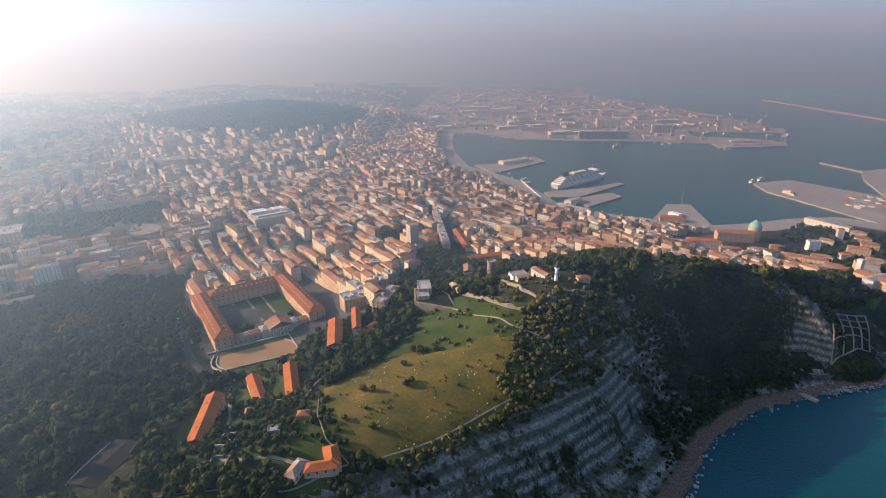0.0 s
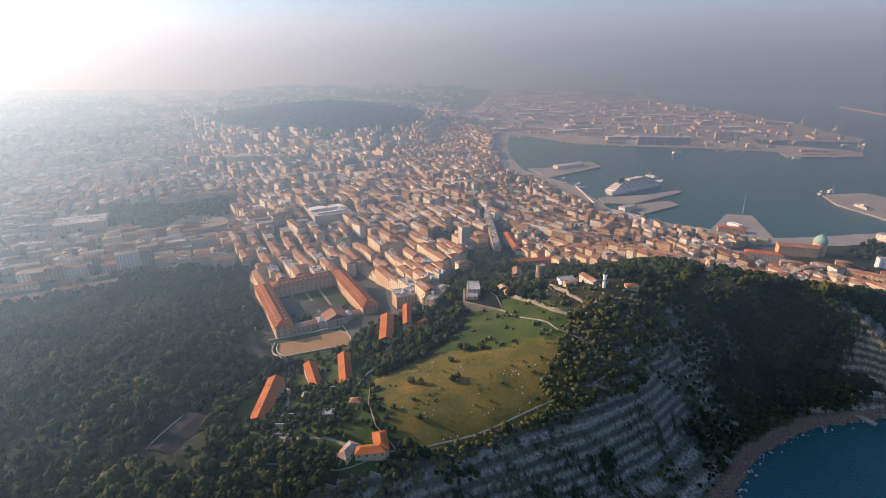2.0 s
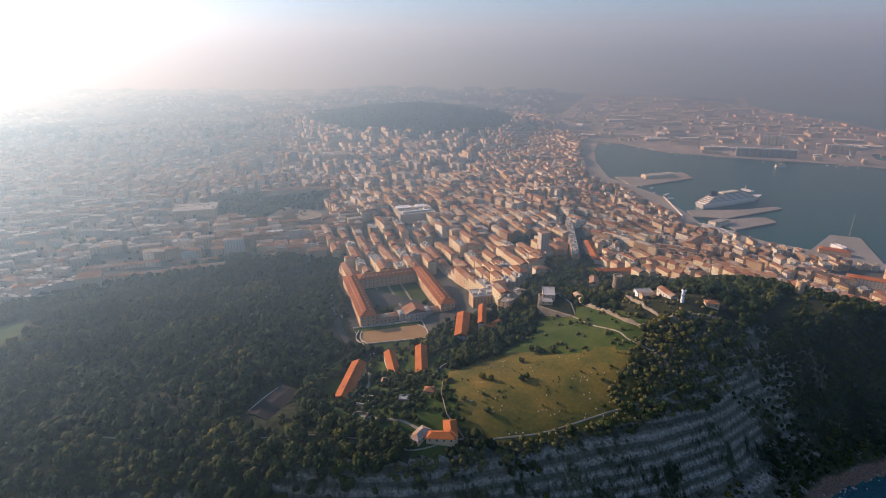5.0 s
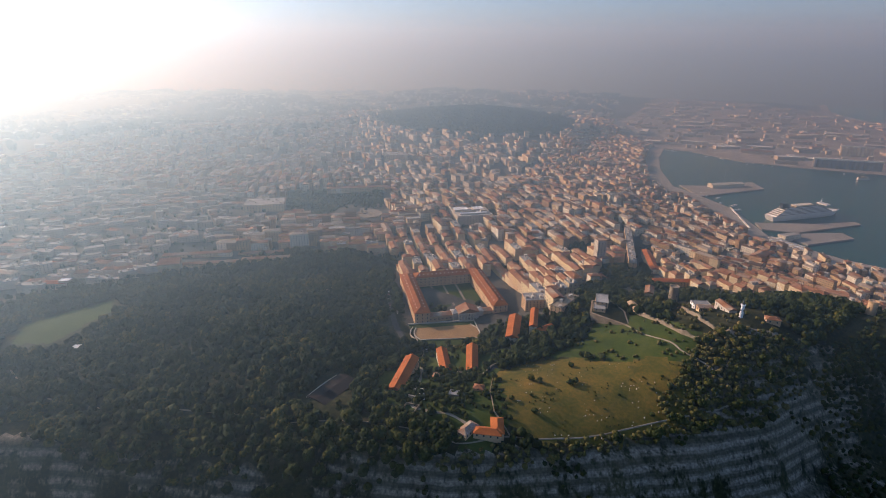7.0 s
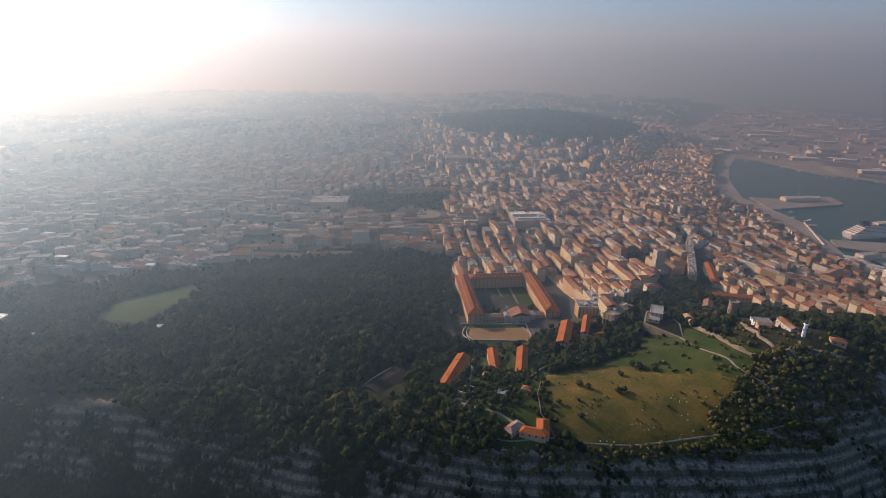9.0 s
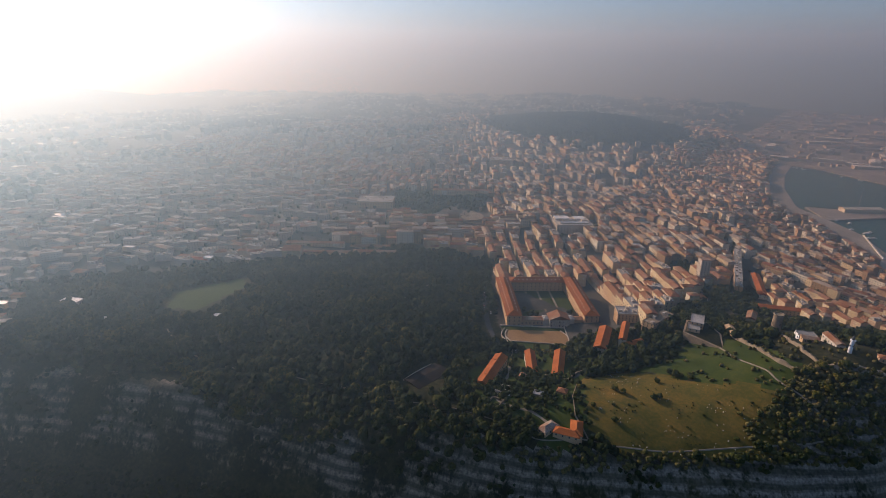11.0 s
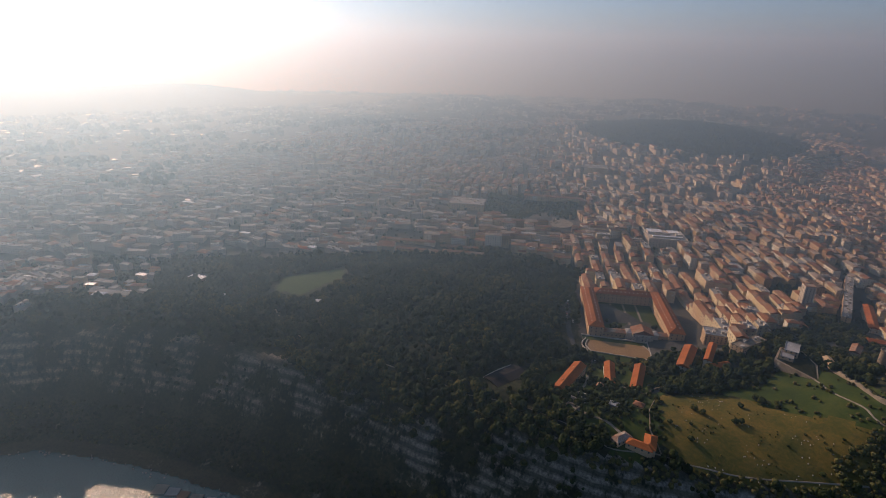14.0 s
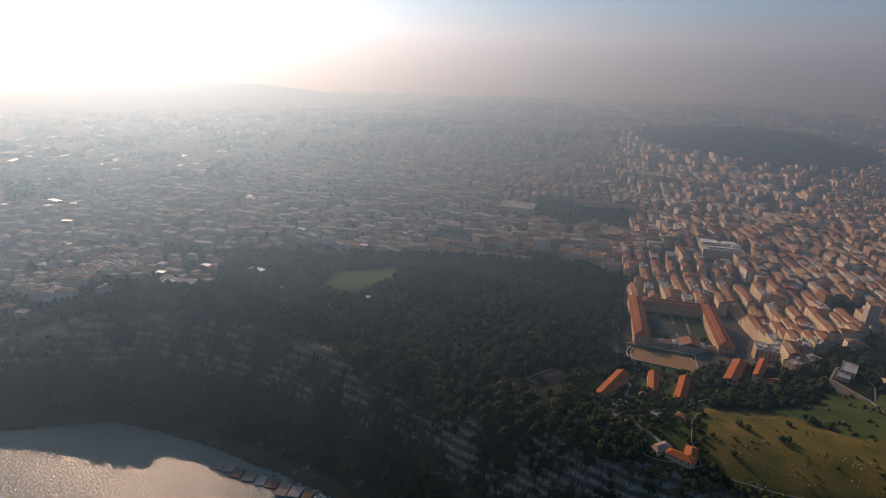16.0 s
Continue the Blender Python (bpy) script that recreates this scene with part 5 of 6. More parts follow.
ship("cruise_ship", 372, 1418, 215, 30, 38, "large white cruise ship moored along the pier", 6)
ship("coaster", 846, 1272, 48, 11, 100, "yellow work ship moored at the pier", 2, M_YELLOW, M_CREAM)
ship("tugboat", 826, 1400, 26, 8, 40, "small dark tug at the pier's tip", 2, M_NAVY)
ship("tugboat", 862, 1420, 24, 8, 20, "small dark tug beside the pier", 2, M_NAVY)
ship("tugboat", 1000, 1880, 30, 8, 170, "white pilot boat under way in the harbour", 2)
ship("ferry", 640, 1960, 40, 10, 20, "small white ferry crossing the harbour", 2)
rb = np.random.RandomState(77)
for k in range(34):                             # small craft along the quays
    i = rb.choice([9, 10, 11, 15, 16, 17, 18, 19])
    (ax, ay), (bx, by) = HARBOUR[i], HARBOUR[i + 1]
    t_ = rb.rand()
    x, y = ax + (bx - ax) * t_, ay + (by - ay) * t_
    nx_, ny_ = -(by - ay), bx - ax
    kk = math.hypot(nx_, ny_); nx_, ny_ = nx_ / kk, ny_ / kk
    if inside(np.array([x + nx_ * 6]), np.array([y + ny_ * 6]), LAND)[0]:
        nx_, ny_ = -nx_, -ny_
    off = rb.uniform(8, 40)
    ob = tagged(new("boat"), "small white motor boat moored by the quay", "boat", "boats in the harbour"); ob.matrix_world = pose(x + nx_ * off, y + ny_ * off, 0, 0, 0, math.degrees(math.atan2(ny_, nx_)))
    part("hull", *loft([hull_ring(11, 3.4, -0.4), hull_ring(13, 4.2, 1.6, 0.6)]), M_WHITE, ob)
    part("cabin", box_v(5, 2.6, 1.8, 1.6), BOX_F, M_WHITE, ob)

building("ferry_terminal", 306, 1212, 44, 18, 9, 40, "flat", M_CREAM, M_FLAT, "cream terminal building beside the cruise ship", "building", z=3, storey=4.5, bay=5)
building("warehouse", 226, 1681, 104, 24, 9, 33, "gable", M_CREAM, M_CREAM, "long pale warehouse on the pier", "warehouse", z=3.1, pitch=0.3, wins=False)
building("customs_house", 499, 1102, 26, 12, 6, 120, "flat", M_WHITE, M_WHITE, "low white building on the broad pier", "building", z=3.1)
building("quay_house", 478, 1066, 50, 16, 9, -14, "hip", M_OCHRE, M_ROOF_NEW, "red-roofed ochre house on the quayside", "house", z=3)
for x, y, hgt in ((551, 1192, 46), (220, 1690, 60), (836, 1372, 34)):
    ob = tagged(new("light_mast"), "thin tall steel mast on the pier", "mast"); ob.matrix_world = pose(x, y, 3.1)
    part("pole", *loft([[(r_ * math.cos(q), r_ * math.sin(q), z) for q in np.linspace(0, 5.236, 6)] for r_, z in ((0.8, 0), (0.35, hgt))]), M_METAL, ob)
    part("lamp_ring", [(p, q, r + hgt) for p, q, r in box_v(3, 3, 0.8)], BOX_F, M_METAL, ob)


def silo_row(name, x, y, count_, r, hgt, rz, material, label):
    ob = tagged(new(name), label, "silo"); ob.matrix_world = pose(x, y, 3, 0, 0, rz)
    for k_ in range(count_):
        c_ = (k_ - (count_ - 1) / 2) * r * 1.9
        part("cylinder", *loft([[(c_ + r * math.cos(q), r * math.sin(q), z) for q in np.linspace(0, 6.2832 * 13 / 14, 14)] for z in (-1, hgt)]), material, ob)
    part("head_house", box_v(count_ * r * 1.9, r * 1.3, 5, hgt), BOX_F, M_WHITE, ob)
    return ob


M_GREYC = surface("grey_concrete", [(0.20, 0.21, 0.22), (0.30, 0.31, 0.32)], 0.05, 0.5)
silo_row("grain_silo", 635, 2125, 15, 7, 27, -1, M_GREYC, "long row of grey concrete grain silos")
silo_row("grain_silo", 735, 2412, 8, 7, 34, -2, M_CREAM, "pale grain silos behind the quay")
silo_row("grain_silo", 918, 2255, 8, 6.5, 30, -3, M_PALE, "pale concrete silos with a white head house")
for x, y, hgt in ((1392, 2640, 55), (1395, 2390, 52), (1255, 1985, 50), (1265, 2290, 52), (880, 2075, 40)):
    ob = tagged(new("harbour_crane"), "tall slender steel harbour crane", "crane"); ob.matrix_world = pose(x, y, 3, 0, 0, rb.uniform(0, 360))
    for sx_ in (-6, 6):
        for sy_ in (-6, 6):
            part("leg", [(p + sx_, q + sy_, r) for p, q, r in box_v(1.6, 1.6, hgt * 0.45)], BOX_F, M_METAL, ob)
    part("cab", box_v(15, 15, 6, hgt * 0.45), BOX_F, M_METAL, ob)
    part("tower", box_v(3, 3, hgt * 0.5, hgt * 0.5), BOX_F, M_METAL, ob)
    jib = part("jib", box_v(1.8, 2, hgt * 0.8), BOX_F, M_METAL, ob); jib.matrix_basis = pose(0, 0, hgt * 0.5, 0, 38, 0)
CONT = mesh_of("container", box_v(12.2, 2.5, 2.6), BOX_F, surface("container_paint", [(0.30, 0.10, 0.06), (0.10, 0.16, 0.25), (0.55, 0.42, 0.14), (0.5, 0.5, 0.5)], 0.01, 0.3, per="object", spread=0.5, rough=0.6, bump=0))
for k in range(70):
    x, y = (1060 + 13 * (k % 10) + rb.uniform(-1, 1), 1945 + 3.2 * (k // 10)) if k < 45 else (905 + rb.uniform(0, 130), 1130 + rb.uniform(0, 130))
    ob = new("container", CONT); ob.matrix_world = pose(x, y, 3.1, 0, 0, rb.choice([0, 4, -3]) + (120 if k >= 45 else 0))
    tagged(ob, "steel freight container on the pier", "container", "containers on the piers")

# sheds, tanks and yards of the far port
port_pile = Pile()
for _ in range(650):
    x, y = rb.uniform(-150, 1400), rb.uniform(1980, 4200)
    if not inside(np.array([x]), np.array([y]), PORT)[0] or polyline_distance(np.array([x]), np.array([y]), HARBOUR)[0] < 45:
        continue
    if math.hypot(x - 635, y - 2125) < 120 or math.hypot(x - 735, y - 2412) < 70:
        continue
    big = rb.rand() < 0.35
    w, d, h = (rb.uniform(40, 110), rb.uniform(18, 34), rb.uniform(7, 12)) if big else (rb.uniform(10, 26), rb.uniform(8, 14), rb.uniform(5, 16))
    roof = rb.choice(["gable", "flat", "hip"], p=[.45, .4, .15])
    wv, wf, rv, rf = house_geometry(w, d, h, roof, 0.2)
    m = pose(x, y, gz(x, y), 0, 0, rb.choice([-4, 86, 20]) + rb.uniform(-3, 3))
    port_pile.add(wv, wf, m, 0)
    port_pile.add(rv, rf, m, int(rb.choice([1, 2, 3], p=[.4, .35, .25])))
tagged(port_pile.object("port_sheds", [M_PALE, M_WHITE, M_FLAT, M_ROOF]), "hazy warehouses and sheds of the far port", "warehouses", kind="stuff")

# ================= churches and houses by the harbour =================
church = building("domed_church", 540, 938, 62, 22, 17, -12, "gable", M_OCHRE, M_ROOF, "long ochre church with a green dome", "church", z=5, storey=7, bay=8)
def dome_solid(cx_, cy_, z0, r):
    rings = [[(cx_ + r * math.cos(q), cy_ + r * math.sin(q), z0 + z) for q in np.linspace(0, 6.2832 * 19 / 20, 20)] for r, z in [(r, 0)] + [(r * math.cos(a_), r * 1.15 * math.sin(a_)) for a_ in np.linspace(0.05, 1.45, 8)]]
    return loft(rings)
M_COPPER = surface("green_copper", [(0.20, 0.33, 0.26), (0.32, 0.46, 0.36)], 0.2, 1.5, rough=0.7)
part("drum", *loft([[(36 + 11 * math.cos(q), 8 + 11 * math.sin(q), z) for q in np.linspace(0, 6.2832 * 15 / 16, 16)] for z in (0, 24)]), M_OCHRE, church)
part("dome", *dome_solid(36, 8, 24, 11.5), M_COPPER, church, "green copper dome")
part("lantern", *dome_solid(36, 8, 37, 2.2), M_COPPER, church)
building("convent", 466, 900, 58, 16, 12, -16, "hip", M_PALE, M_ROOF_NEW, "long convent with a bright red roof", "building", z=9, storey=3.8)
building("old_church", 222, 1015, 42, 22, 16, 60, "gable", M_OCHRE, M_ROOF, "big brown church among the town roofs", "church", storey=7, bay=9)
old = building("round_church", 243, 992, 16, 20, 15, 60, "hip", M_OCHRE, M_ROOF, "choir of the old brick church", "church", storey=7, bay=9)
part("apse", *loft([[(9.5 * math.cos(q), -8 + 9.5 * math.sin(q), z) for q in np.linspace(0, 6.2832 * 17 / 18, 18)] for z in (-6, 17)]), M_OCHRE, old, "round brick apse")
part("apse_roof", *loft([[(r_ * math.cos(q), -8 + r_ * math.sin(q), z) for q in np.linspace(0, 6.2832 * 17 / 18, 18)] for r_, z in ((10.2, 16.9), (10.2, 17.3), (0.3, 20.5))]), M_ROOF, old)
def lorry(m, paint, label):
    ob = tagged(new("lorry"), label, "lorry", "lorries on the quay"); ob.matrix_world = m
    part("trailer", box_v(12.5, 2.5, 2.9, 1.0), BOX_F, paint, ob)
    part("cab", [(p + 7.8, q, r) for p, q, r in box_v(2.2, 2.4, 2.7, 0.5)], BOX_F, M_WHITE, ob)
    part("chassis", [(p + 0.8, q, r) for p, q, r in box_v(14.5, 1.9, 0.8, 0.2)], BOX_F, M_NAVY, ob)
    return ob


LORRIES = [lorry(pose(288 - 5 * i, 1196, 3.0, 0, 0, 40), mm, lab) for i, (mm, lab) in enumerate(((M_WHITE, "white articulated lorry parked on the quay"), (M_CREAM, "cream articulated lorry parked on the quay")))]
for i in range(34):
    x, y, rz = (268 + 4.6 * (i % 12), 1178 - 4.2 * (i % 12) + 17 * (i // 12), 40) if i < 24 else (236 - 2.2 * (i - 24), 1262 + 17 * (i - 24), 100)
    copy_thing(LORRIES[i % 2], pose(x, y, max(3.0, gz(x, y) + 0.1), 0, 0, rz + (i * 37 % 7) - 3))
building("bell_tower", 84, 1258, 9, 9, 32, 30, "hip", M_OCHRE, M_ROOF, "square brick bell tower over the roofs", "tower", storey=8, bay=6)
building("white_palace", -331, 990, 76, 62, 20, 34, "flat", M_PALE, M_PALE, "large square palace with a cluttered flat roof", "building", storey=4.6, bay=6)
for u, v, w, d, h, top, words in ((-20, 14, 30, 22, 3.5, M_WHITE, "white glazed hall raised on the palace roof"), (18, 16, 22, 20, 2.5, M_WHITE, "low white roof house on the palace"), (0, -18, 60, 7, 2.2, M_WHITE, "long white skylight along the palace roof"), (-6, -2, 30, 5, 3.0, M_FLAT, "grey plant room on the palace roof"), (26, -4, 14, 9, 4.0, M_PALE, "pale stair head on the palace roof")):
    du, dv = to_xy(u, v)
    building("roof_house", -331 + du, 990 + dv, w, d, h, 34, "flat", M_PALE, top, words, "roof house", "", wins=False, z=gz(-331, 990) + 20.3)
cath = building("cathedral", 588, 668, 46, 16, 15, -68, "gable", M_OCHRE, M_ROOF, "pale stone cathedral on the headland", "church", z=34, storey=8, bay=9)
tr = part("transept", *house_geometry(36, 14, 15, "gable", 0.36)[:2], M_PALE, cath); tr.matrix_basis = pose(2, 0, 0, 0, 0, 90)
part("roof", *house_geometry(36, 14, 15, "gable", 0.36)[2:], M_FLAT, tr)
part("campanile", [(p - 26, q + 8, r) for p, q, r in box_v(7, 7, 34, -4)], BOX_F, M_PALE, cath)
for x, y, w, d, h, rz, roof, mm, lab in ((580, 822, 40, 13, 11, -32, "hip", M_OCHRE, "ochre row house with a brown tiled roof"), (560, 772, 46, 13, 12, -20, "hip", M_OCHRE, "long stone house above the headland road"),
                                       (604, 764, 26, 14, 12, -30, "hip", M_OCHRE, "broad old house with a red roof"), (640, 748, 30, 16, 14, -28, "flat", M_OCHRE, "plain ochre house with a flat roof"),
                                       (700, 842, 32, 15, 14, -30, "hip", M_OCHRE, "salmon villa with rows of windows"), (645, 875, 18, 14, 17, -10, "flat", M_WHITE, "tall white house among trees"),
                                       (764, 1010, 82, 16, 12, -60, "flat", M_CREAM, "long yellow building by the harbour"), (760, 912, 24, 14, 10, -30, "hip", M_PALE, "pale villa above the port"),
                                       (730, 930, 10, 10, 22, -20, "hip", M_PALE, "pale bell tower above the port"), (545, 862, 26, 14, 9, -20, "hip", M_OCHRE, "tiled house beside the trees"),
                                       (520, 850, 16, 12, 9, 10, "hip", M_ROOF, "small red house under the trees"),
                                       (600, 800, 34, 13, 12, -32, "hip", M_WALL, "tall old house with a brown roof"), (622, 818, 30, 12, 10, -30, "hip", M_PALE, "pale rendered house on the headland"), (548, 797, 40, 12, 9, -25, "hip", M_OCHRE, "long low house along the headland lane"),
                                       (590, 750, 44, 12, 10, -22, "gable", M_OCHRE, "stone row along the headland road"), (626, 724, 24, 15, 12, -28, "flat", M_OCHRE, "square ochre house beside the ruins"), (658, 772, 26, 14, 13, -25, "hip", M_WALL, "rendered house with a tiled roof"),
                                       (690, 792, 24, 13, 11, -30, "hip", M_OCHRE, "ochre house under a tiled roof"), (668, 826, 18, 12, 9, -15, "hip", M_PALE, "small pale house among trees"), (690, 905, 22, 13, 10, -40, "hip", M_WALL, "tiled house above the port"),
                                       (742, 872, 26, 14, 12, -30, "hip", M_OCHRE, "broad ochre villa with a red roof"), (776, 945, 24, 13, 11, -35, "hip", M_PALE, "pale villa over the quay"), (500, 872, 34, 12, 8, -14, "hip", M_OCHRE, "low tiled house near the convent"),
                                       (430, 905, 40, 14, 10, -18, "hip", M_WALL, "rendered house with a brown tiled roof"), (398, 930, 30, 13, 11, 12, "gable", M_WALL, "town house above the broad pier"), (586, 880, 22, 12, 8, -24, "hip", M_OCHRE, "small tiled house near the church")):
    building("headland_house", x, y, w, d, h, rz, roof, mm, None, lab, "house", "houses on the headland", storey=3.8, bay=6.5)
xy = scatter([(470, 700), (640, 700), (720, 760), (860, 940), (720, 1030), (640, 960), (640, 860), (560, 880), (440, 760)], 13, 41)
wood("headland_trees", xy, rr.uniform(3, 5.5, len(xy)), "dark trees between the houses on the headland", 42)
xy = scatter([(175, 500), (245, 590), (360, 580), (450, 600), (560, 700), (430, 800), (300, 760), (180, 720), (130, 640), (165, 560)], 7.5, 43, [])
wood("hilltop_woods", xy, rr.uniform(3, 5.5, len(xy)), "dark green wood on the lighthouse hill", 44)
slab("ruin_lawn", [(505, 606), (540, 632), (566, 624), (534, 596)], gz(534, 614) + 1.2, 6, M_LAWN, "green lawn of the excavated ruins", "lawn", "structure")
for pts in ([(540, 640), (556, 650), (572, 640)], [(530, 648), (548, 660), (566, 664)], [(566, 632), (582, 642), (590, 630)], [(500, 604), (538, 634)]):
    wall_line("ruin_wall", pts, 2.2, 1.2, M_STONE, "low pale ruin wall of the excavated town", "ruin", ragged=0.6)
# concrete frame that holds the slope below the headland
frame_pile = Pile()
tl, tr_, bl, br = Vector((446, 556)), Vector((516, 584)), Vector((428, 508)), Vector((483, 526))
for k in range(5):
    for (a0, a1), (b0, b1) in (((tl, tr_), (bl, br)), ((tl, bl), (tr_, br))):
        p0, p1 = a0.lerp(a1, k / 4), b0.lerp(b1, k / 4)
        for s_ in range(10):
            q0, q1 = p0.lerp(p1, s_ / 10), p0.lerp(p1, (s_ + 1) / 10)
            z0, z1 = gz(*q0) + 1.0, gz(*q1) + 1.0
            dv = Vector((q1.x - q0.x, q1.y - q0.y, z1 - z0))
            frame_pile.add(box_v(1.4, 1.2, dv.length + .3), BOX_F, Matrix.Translation((q0.x, q0.y, z0)) @ dv.to_track_quat("Z", "Y").to_matrix().to_4x4())
tagged(frame_pile.object("retaining_frame", [M_STONE]), "pale concrete retaining grid on the cliff", "retaining wall")

# ================= foot of the cliff =================
wall_line("sea_wall", [(-420, 18), (-392, 28), (-360, 44), (-326, 62), (-300, 74)], 2.2, 4.0, M_QUAY, "concrete sea wall at the foot of the cliff", "wall")
rf_ = np.random.RandomState(131)
for k, (x, y) in enumerate(((-425, 6), (-413, 13), (-401, 17), (-389, 24), (-376, 31), (-364, 37), (-352, 43), (-341, 50), (-329, 56))):
    rz, w, d = 38 + rf_.uniform(-6, 6), rf_.uniform(9, 13), rf_.uniform(9, 18)
    q = [(x + a_ * math.cos(radians(rz)) - b_ * math.sin(radians(rz)), y + a_ * math.sin(radians(rz)) + b_ * math.cos(radians(rz))) for a_, b_ in ((-w / 2, -d * 0.6), (w / 2, -d * 0.6 + 1), (w / 2, d * 0.4), (-w / 2, d * 0.4))]
    slab("bathing_platform", q, 0.8 + 0.11 * (k % 4) + 0.03 * k, 4, (M_PATH, M_ROCKS, M_BEACH)[k % 3], "broken concrete bathing platform at the water's edge", "platform", "structure")
slab("boat_ramp", [(372, 474), (378, 478), (388, 463), (383, 460)], 1.9, 4, M_PATH, "pale concrete boat ramp on the beach", "ramp", "structure")
ROCK = [tuple(v * (1 + 0.25 * math.sin(7 * i))) for i, v in enumerate(ICO1[0])]
boulders = Pile()
for k in range(260):
    i = rr.randint(3, len(CLIFF_SHORE) - 6)
    (ax, ay), (bx, by) = CLIFF_SHORE[i], CLIFF_SHORE[i + 1]
    t_ = rr.rand()
    x, y = ax + (bx - ax) * t_ + rr.normal() * 3, ay + (by - ay) * t_ + rr.normal() * 3
    s_ = rr.uniform(0.5, 1.5)
    boulders.add(ROCK, [tuple(f_) for f_ in ICO1[1]], pose(x, y, 0.3, rr.uniform(0, 90), 0, rr.uniform(0, 360)) @ Matrix.Scale(s_, 4))
for k in range(160):                            # pale rock armour below the retaining grid
    x, y = 400 + rr.uniform(0, 90), 0
    y = 476 + (x - 400) * 0.2 + rr.normal() * 2.5
    boulders.add(ROCK, [tuple(f_) for f_ in ICO1[1]], pose(x, y, 1.2, rr.uniform(0, 90), 0, rr.uniform(0, 360)) @ Matrix.Scale(rr.uniform(0.8, 1.6), 4))
tagged(boulders.object("boulders", [M_ROCKS]), "pale boulders along the foot of the cliff", "boulders", kind="stuff")

# ================= villas above the western cliff =================
for x, y, w, d, h, rz, roof, mm, tt, lab in ((-650, 182, 16, 10, 4, 30, "flat", M_WHITE, M_WHITE, "low white villa among dark trees"), (-534, 272, 17, 7, 4, 25, "flat", M_WHITE, M_WHITE, "small white pavilion in the wood"),
                                          (-752, 197, 26, 14, 6, 20, "flat", M_PALE, M_WHITE, "villa with white awnings above the cliff"), (-745, 75, 60, 14, 8, 32, "flat", M_OCHRE, M_FLAT, "long ochre building at the cliff edge"),
                                          (-758, 395, 32, 12, 9, 25, "hip", M_PALE, M_ROOF_NEW, "villa with a bright orange roof behind the field"), (-745, 402, 14, 10, 13, 25, "flat", M_PALE, M_WHITE, "pale tower of the orange-roofed villa"),
                                          (-706, 452, 60, 10, 7, 33, "flat", M_PALE, M_FLAT, "long flat-roofed school behind the field")):
    building("villa", x, y, w, d, h, rz, roof, mm, tt, lab, "house", "villas above the cliff", storey=3.3, bay=4)
rv_ = np.random.RandomState(91)
for k in range(190):                              # pale modern houses that step down the western slope
    x, y = rv_.uniform(-1250, -770), rv_.uniform(-140, 480)
    if polyline_distance(np.array([x]), np.array([y]), CLIFF_SHORE)[0] < 150 or inside(np.array([x]), np.array([y]), PARK)[0] or inside(np.array([x]), np.array([y]), SLOPE_TOWN)[0] or math.hypot(x + 752, y - 300) < 120:
        continue
    building("villa", x, y, rv_.uniform(10, 22), rv_.uniform(8, 12), rv_.uniform(6, 11), 30 + rv_.uniform(-15, 15), rv_.choice(["flat", "flat", "hip"]), M_PALE, M_WHITE if rv_.rand() < 0.12 else None, "pale modern house with flat terraces on the slope", "house", "modern houses on the slope", wins=False)

slots = []
for k in range(600):                              # larger blocks of flats in the gap of the wood
    x, y = rv_.uniform(min(p[0] for p in SLOPE_TOWN), max(p[0] for p in SLOPE_TOWN)), rv_.uniform(min(p[1] for p in SLOPE_TOWN), max(p[1] for p in SLOPE_TOWN))
    if len(slots) > 62 or not inside(np.array([x]), np.array([y]), SLOPE_TOWN)[0] or any(math.hypot(x - p, y - q) < 20 for p, q in slots) or polyline_distance(np.array([x]), np.array([y]), CLIFF_SHORE)[0] < 130:
        continue
    slots.append((x, y))
    building("apartment_house", x, y, rv_.uniform(11, 20), rv_.uniform(9, 12), rv_.uniform(6, 12), 35 + rv_.uniform(-12, 12), rv_.choice(["flat", "flat", "flat", "hip"]), M_OCHRE if rv_.rand() < 0.4 else M_PALE, M_WHITE if rv_.rand() < 0.1 else None, "pale block of flats stepping down the wooded slope", "house", "modern houses on the slope", wins=False)
xy = scatter(SLOPE_TOWN, 9, 92)
keep_ = np.array([all(math.hypot(x - p, y - q) > 11 for p, q in slots) for x, y in xy])
wood("terrace_trees", xy[keep_], rr.uniform(2.2, 4.2, int(keep_.sum())), "dark trees between the blocks of flats", 93)
building("long_block", -4, 920, 200, 12, 17, 96, "flat", M_OCHRE, None, "long yellow apartment block with a cluttered flat roof", "house", "", storey=3.4, bay=8, clutter=24)
building("town_house", 32, 866, 92, 13, 11, 101, "gable", M_WALL, M_ROOF_NEW, "long house with a plain orange tiled roof", "house", "", storey=3.6, bay=5)
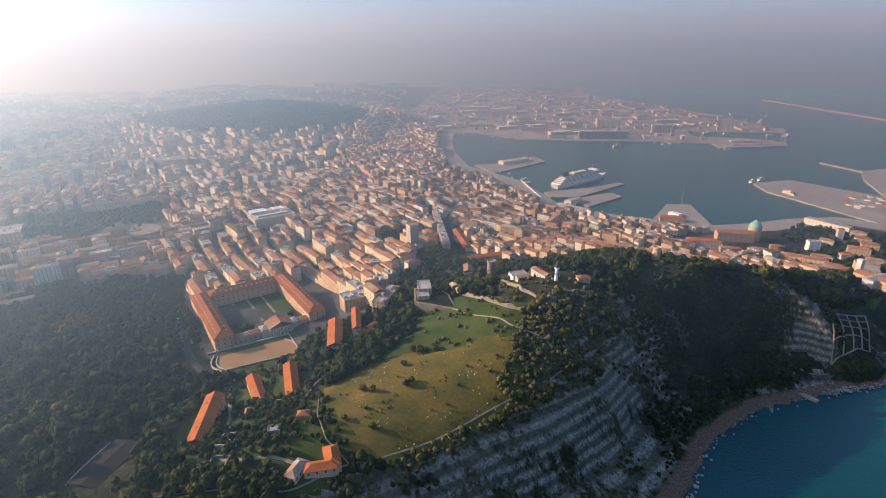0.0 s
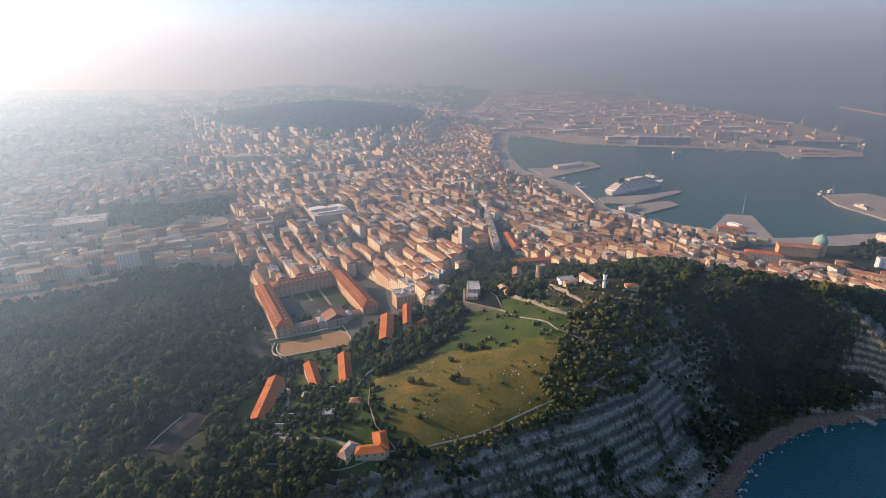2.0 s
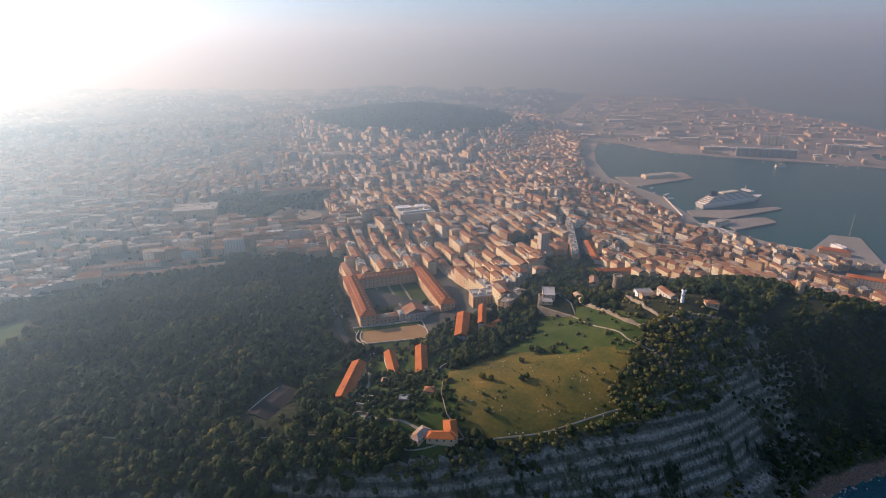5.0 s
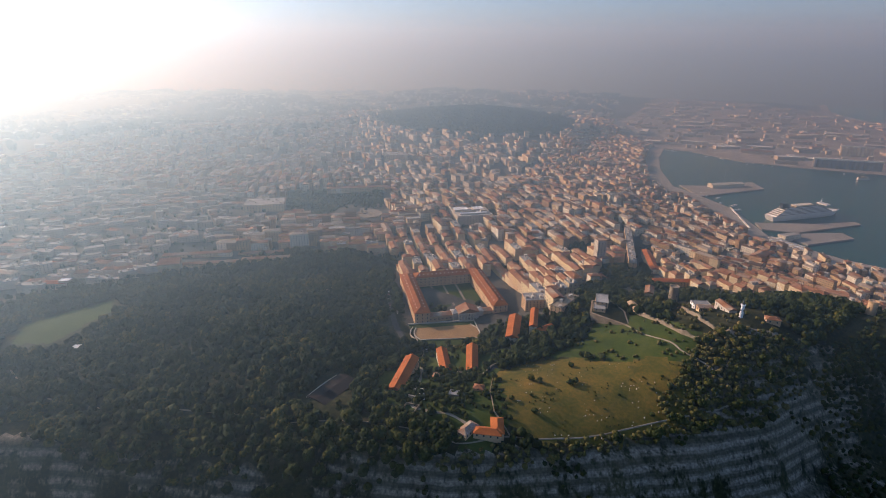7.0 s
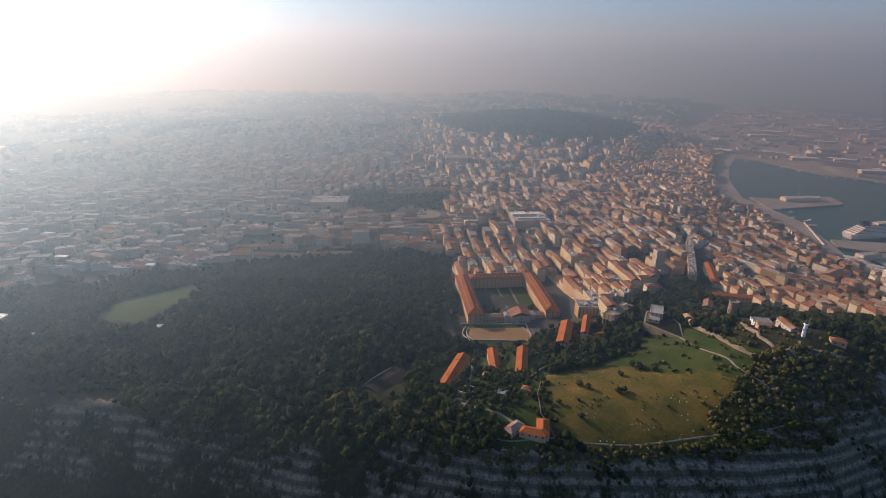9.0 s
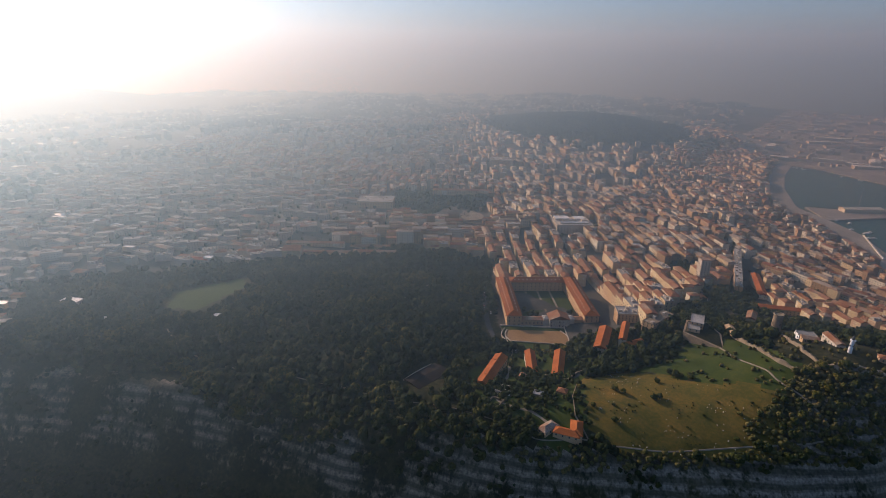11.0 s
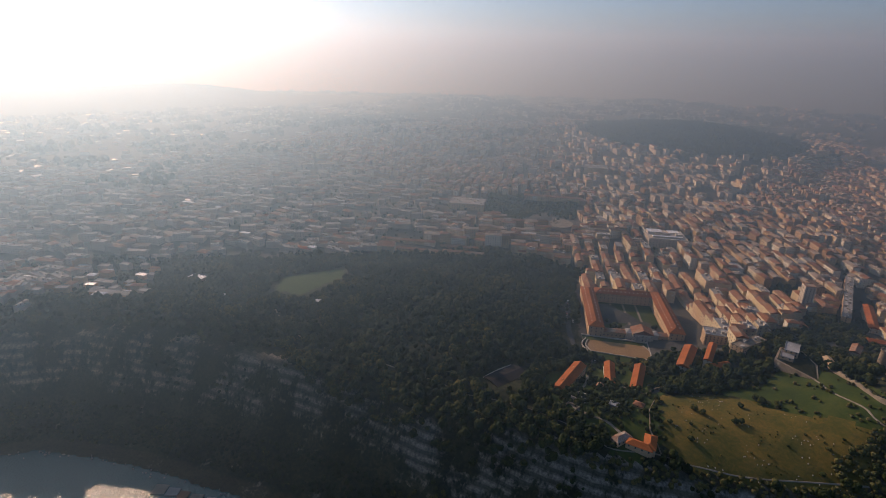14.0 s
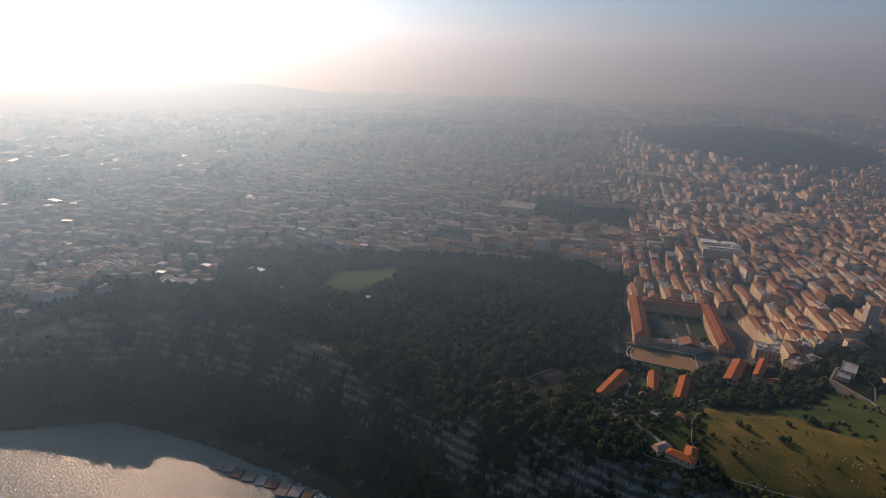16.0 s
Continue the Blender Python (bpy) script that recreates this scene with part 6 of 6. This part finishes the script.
for x, y, w, d, h, rz, roof, top, lab in ((-784, 885, 86, 58, 17, 32, "flat", M_FLAT, "broad block with a pale flat roof beside the avenue"), (-655, 1075, 150, 15, 19, 31, "hip", M_ROOF, "long palace with a red roof along the garden"),
                                         (-765, 1512, 74, 60, 24, 30, "flat", M_FLAT, "big grey flat-roofed block in the haze"), (-285, 2400, 70, 20, 34, 60, "flat", M_FLAT, "tall block of flats at the end of the town"),
                                         (-640, 560, 96, 11, 8, 32, "hip", M_ROOF, "long low red-roofed range beside the park"), (-560, 618, 92, 11, 8, 32, "hip", M_ROOF, "long low red-roofed range beside the park"), (-690, 590, 110, 12, 8, 32, "hip", M_ROOF, "long low red-roofed range beside the park"), (-590, 665, 120, 12, 8, 32, "hip", M_ROOF, "long low red-roofed range beside the park")):
    building("block", x, y, w, d, h, rz, roof, M_WALL, top, lab, "building", "", storey=3.8, bay=6, chimneys=3 if roof == "hip" else 0, clutter=8 if roof == "flat" else 0)
# ================= square of the town =================
slab("pavement", [(-570 + 46 * math.cos(q), 944 + 36 * math.sin(q)) for q in np.linspace(0, 6.0, 26)], gz(-570, 944) + 1.2, 6, M_PATH, "pale paved oval of the town square", "square", "structure")
mon = tagged(new("monument"), "round monument with a statue on a column", "monument"); mon.matrix_world = pose(-570, 944, gz(-570, 944) + 1.2)
_, ring_of = round_tower("water_tank", -560, 1000, 3, 8, gz(-560, 1000), M_STONE, "small round stone pavilion beside the square")
part("basin", *ring_of([(11, 0), (11, 1.2), (9.5, 1.2), (9.5, 0.5)]), M_STONE, mon)
part("column", *ring_of([(2.2, 0), (1.6, 7), (2.0, 7.6)]), M_STONE, mon)
part("statue", *ring_of([(0.8, 7.6), (0.6, 9.5), (0.4, 11)]), M_METAL, mon)

# ================= cars =================
def car(m, paint, label):
    ob = tagged(new("car"), label, "car", "parked cars"); ob.matrix_world = m
    part("body", *loft([[(-2.1, -.8, .35), (2.1, -.8, .35), (2.1, .8, .35), (-2.1, .8, .35)], [(-2.2, -.88, .6), (2.2, -.88, .6), (2.2, .88, .6), (-2.2, .88, .6)], [(-2.1, -.82, .95), (1.9, -.82, .9), (1.9, .82, .9), (-2.1, .82, .95)]]), paint, ob)
    part("cabin", *loft([[(-1.9, -.78, .93), (1.0, -.78, .93), (1.0, .78, .93), (-1.9, .78, .93)], [(-1.5, -.62, 1.45), (0.3, -.62, 1.45), (0.3, .62, 1.45), (-1.5, .62, 1.45)]]), M_GLASS, ob, "dark glazed cabin")
    for x in (-1.35, 1.35):
        for y in (-.8, .8):
            part("wheel", *loft([[(x + .33 * math.cos(q), yy, .33 + .33 * math.sin(q)) for q in np.linspace(0, 5.498, 8)] for yy in (y - .1, y + .1)]), M_DARK, ob)
    return ob


M_SILVER = surface("silver_car_paint", [(0.40, 0.41, 0.42), (0.52, 0.53, 0.54)], 0.2, 1.0, rough=0.3, bump=0, metal=0.4)
M_REDCAR = surface("red_car_paint", [(0.30, 0.04, 0.03), (0.36, 0.05, 0.04)], 0.2, 1.0, rough=0.3, bump=0)
CARS = [car(pose(0, 0, -50), mm, lab) for mm, lab in ((M_WHITE, "white parked car beside the street"), (M_SILVER, "silver parked car beside the street"), (M_NAVY, "dark blue parked car beside the street"), (M_REDCAR, "red parked car beside the street"))]
spots = []
for (ax, ay), (bx, by), n_, off in (((-322, 590), (-268, 490), 16, 4.5), ((-322, 590), (-268, 490), 14, -4.5), ((-232, 690), (-130, 535), 16, 3.8), ((-158, 318), (-152, 300), 3, 6), ((-120, 515), (-103, 440), 8, 3.5), ((-205, 432), (-196, 415), 3, 5)):
    for i in range(n_):
        t_ = (i + rr.uniform(0.2, 0.8)) / n_
        k_ = math.hypot(bx - ax, by - ay)
        spots.append((ax + (bx - ax) * t_ - (by - ay) / k_ * off, ay + (by - ay) * t_ + (bx - ax) / k_ * off, math.degrees(math.atan2(by - ay, bx - ax)) + rr.uniform(-4, 4)))
for i, (x, y, rz) in enumerate(spots):
    m = pose(x, y, gz(x, y) + 0.4, 0, 0, rz)
    if i < 4:
        CARS[i].matrix_world = m
    else:
        copy_thing(CARS[rr.choice([0, 0, 1, 1, 2, 3])], m)
ribbon("footpath", [(-330, 690), (-372, 600), (-392, 520), (-380, 450), (-410, 380)], 3.0, M_PATH, "pale path climbing through the wood")
ribbon("footpath", [(-560, 215), (-470, 190), (-380, 210), (-300, 235), (-245, 240)], 2.4, M_PATH, "narrow path near the cliff edge in the wood")
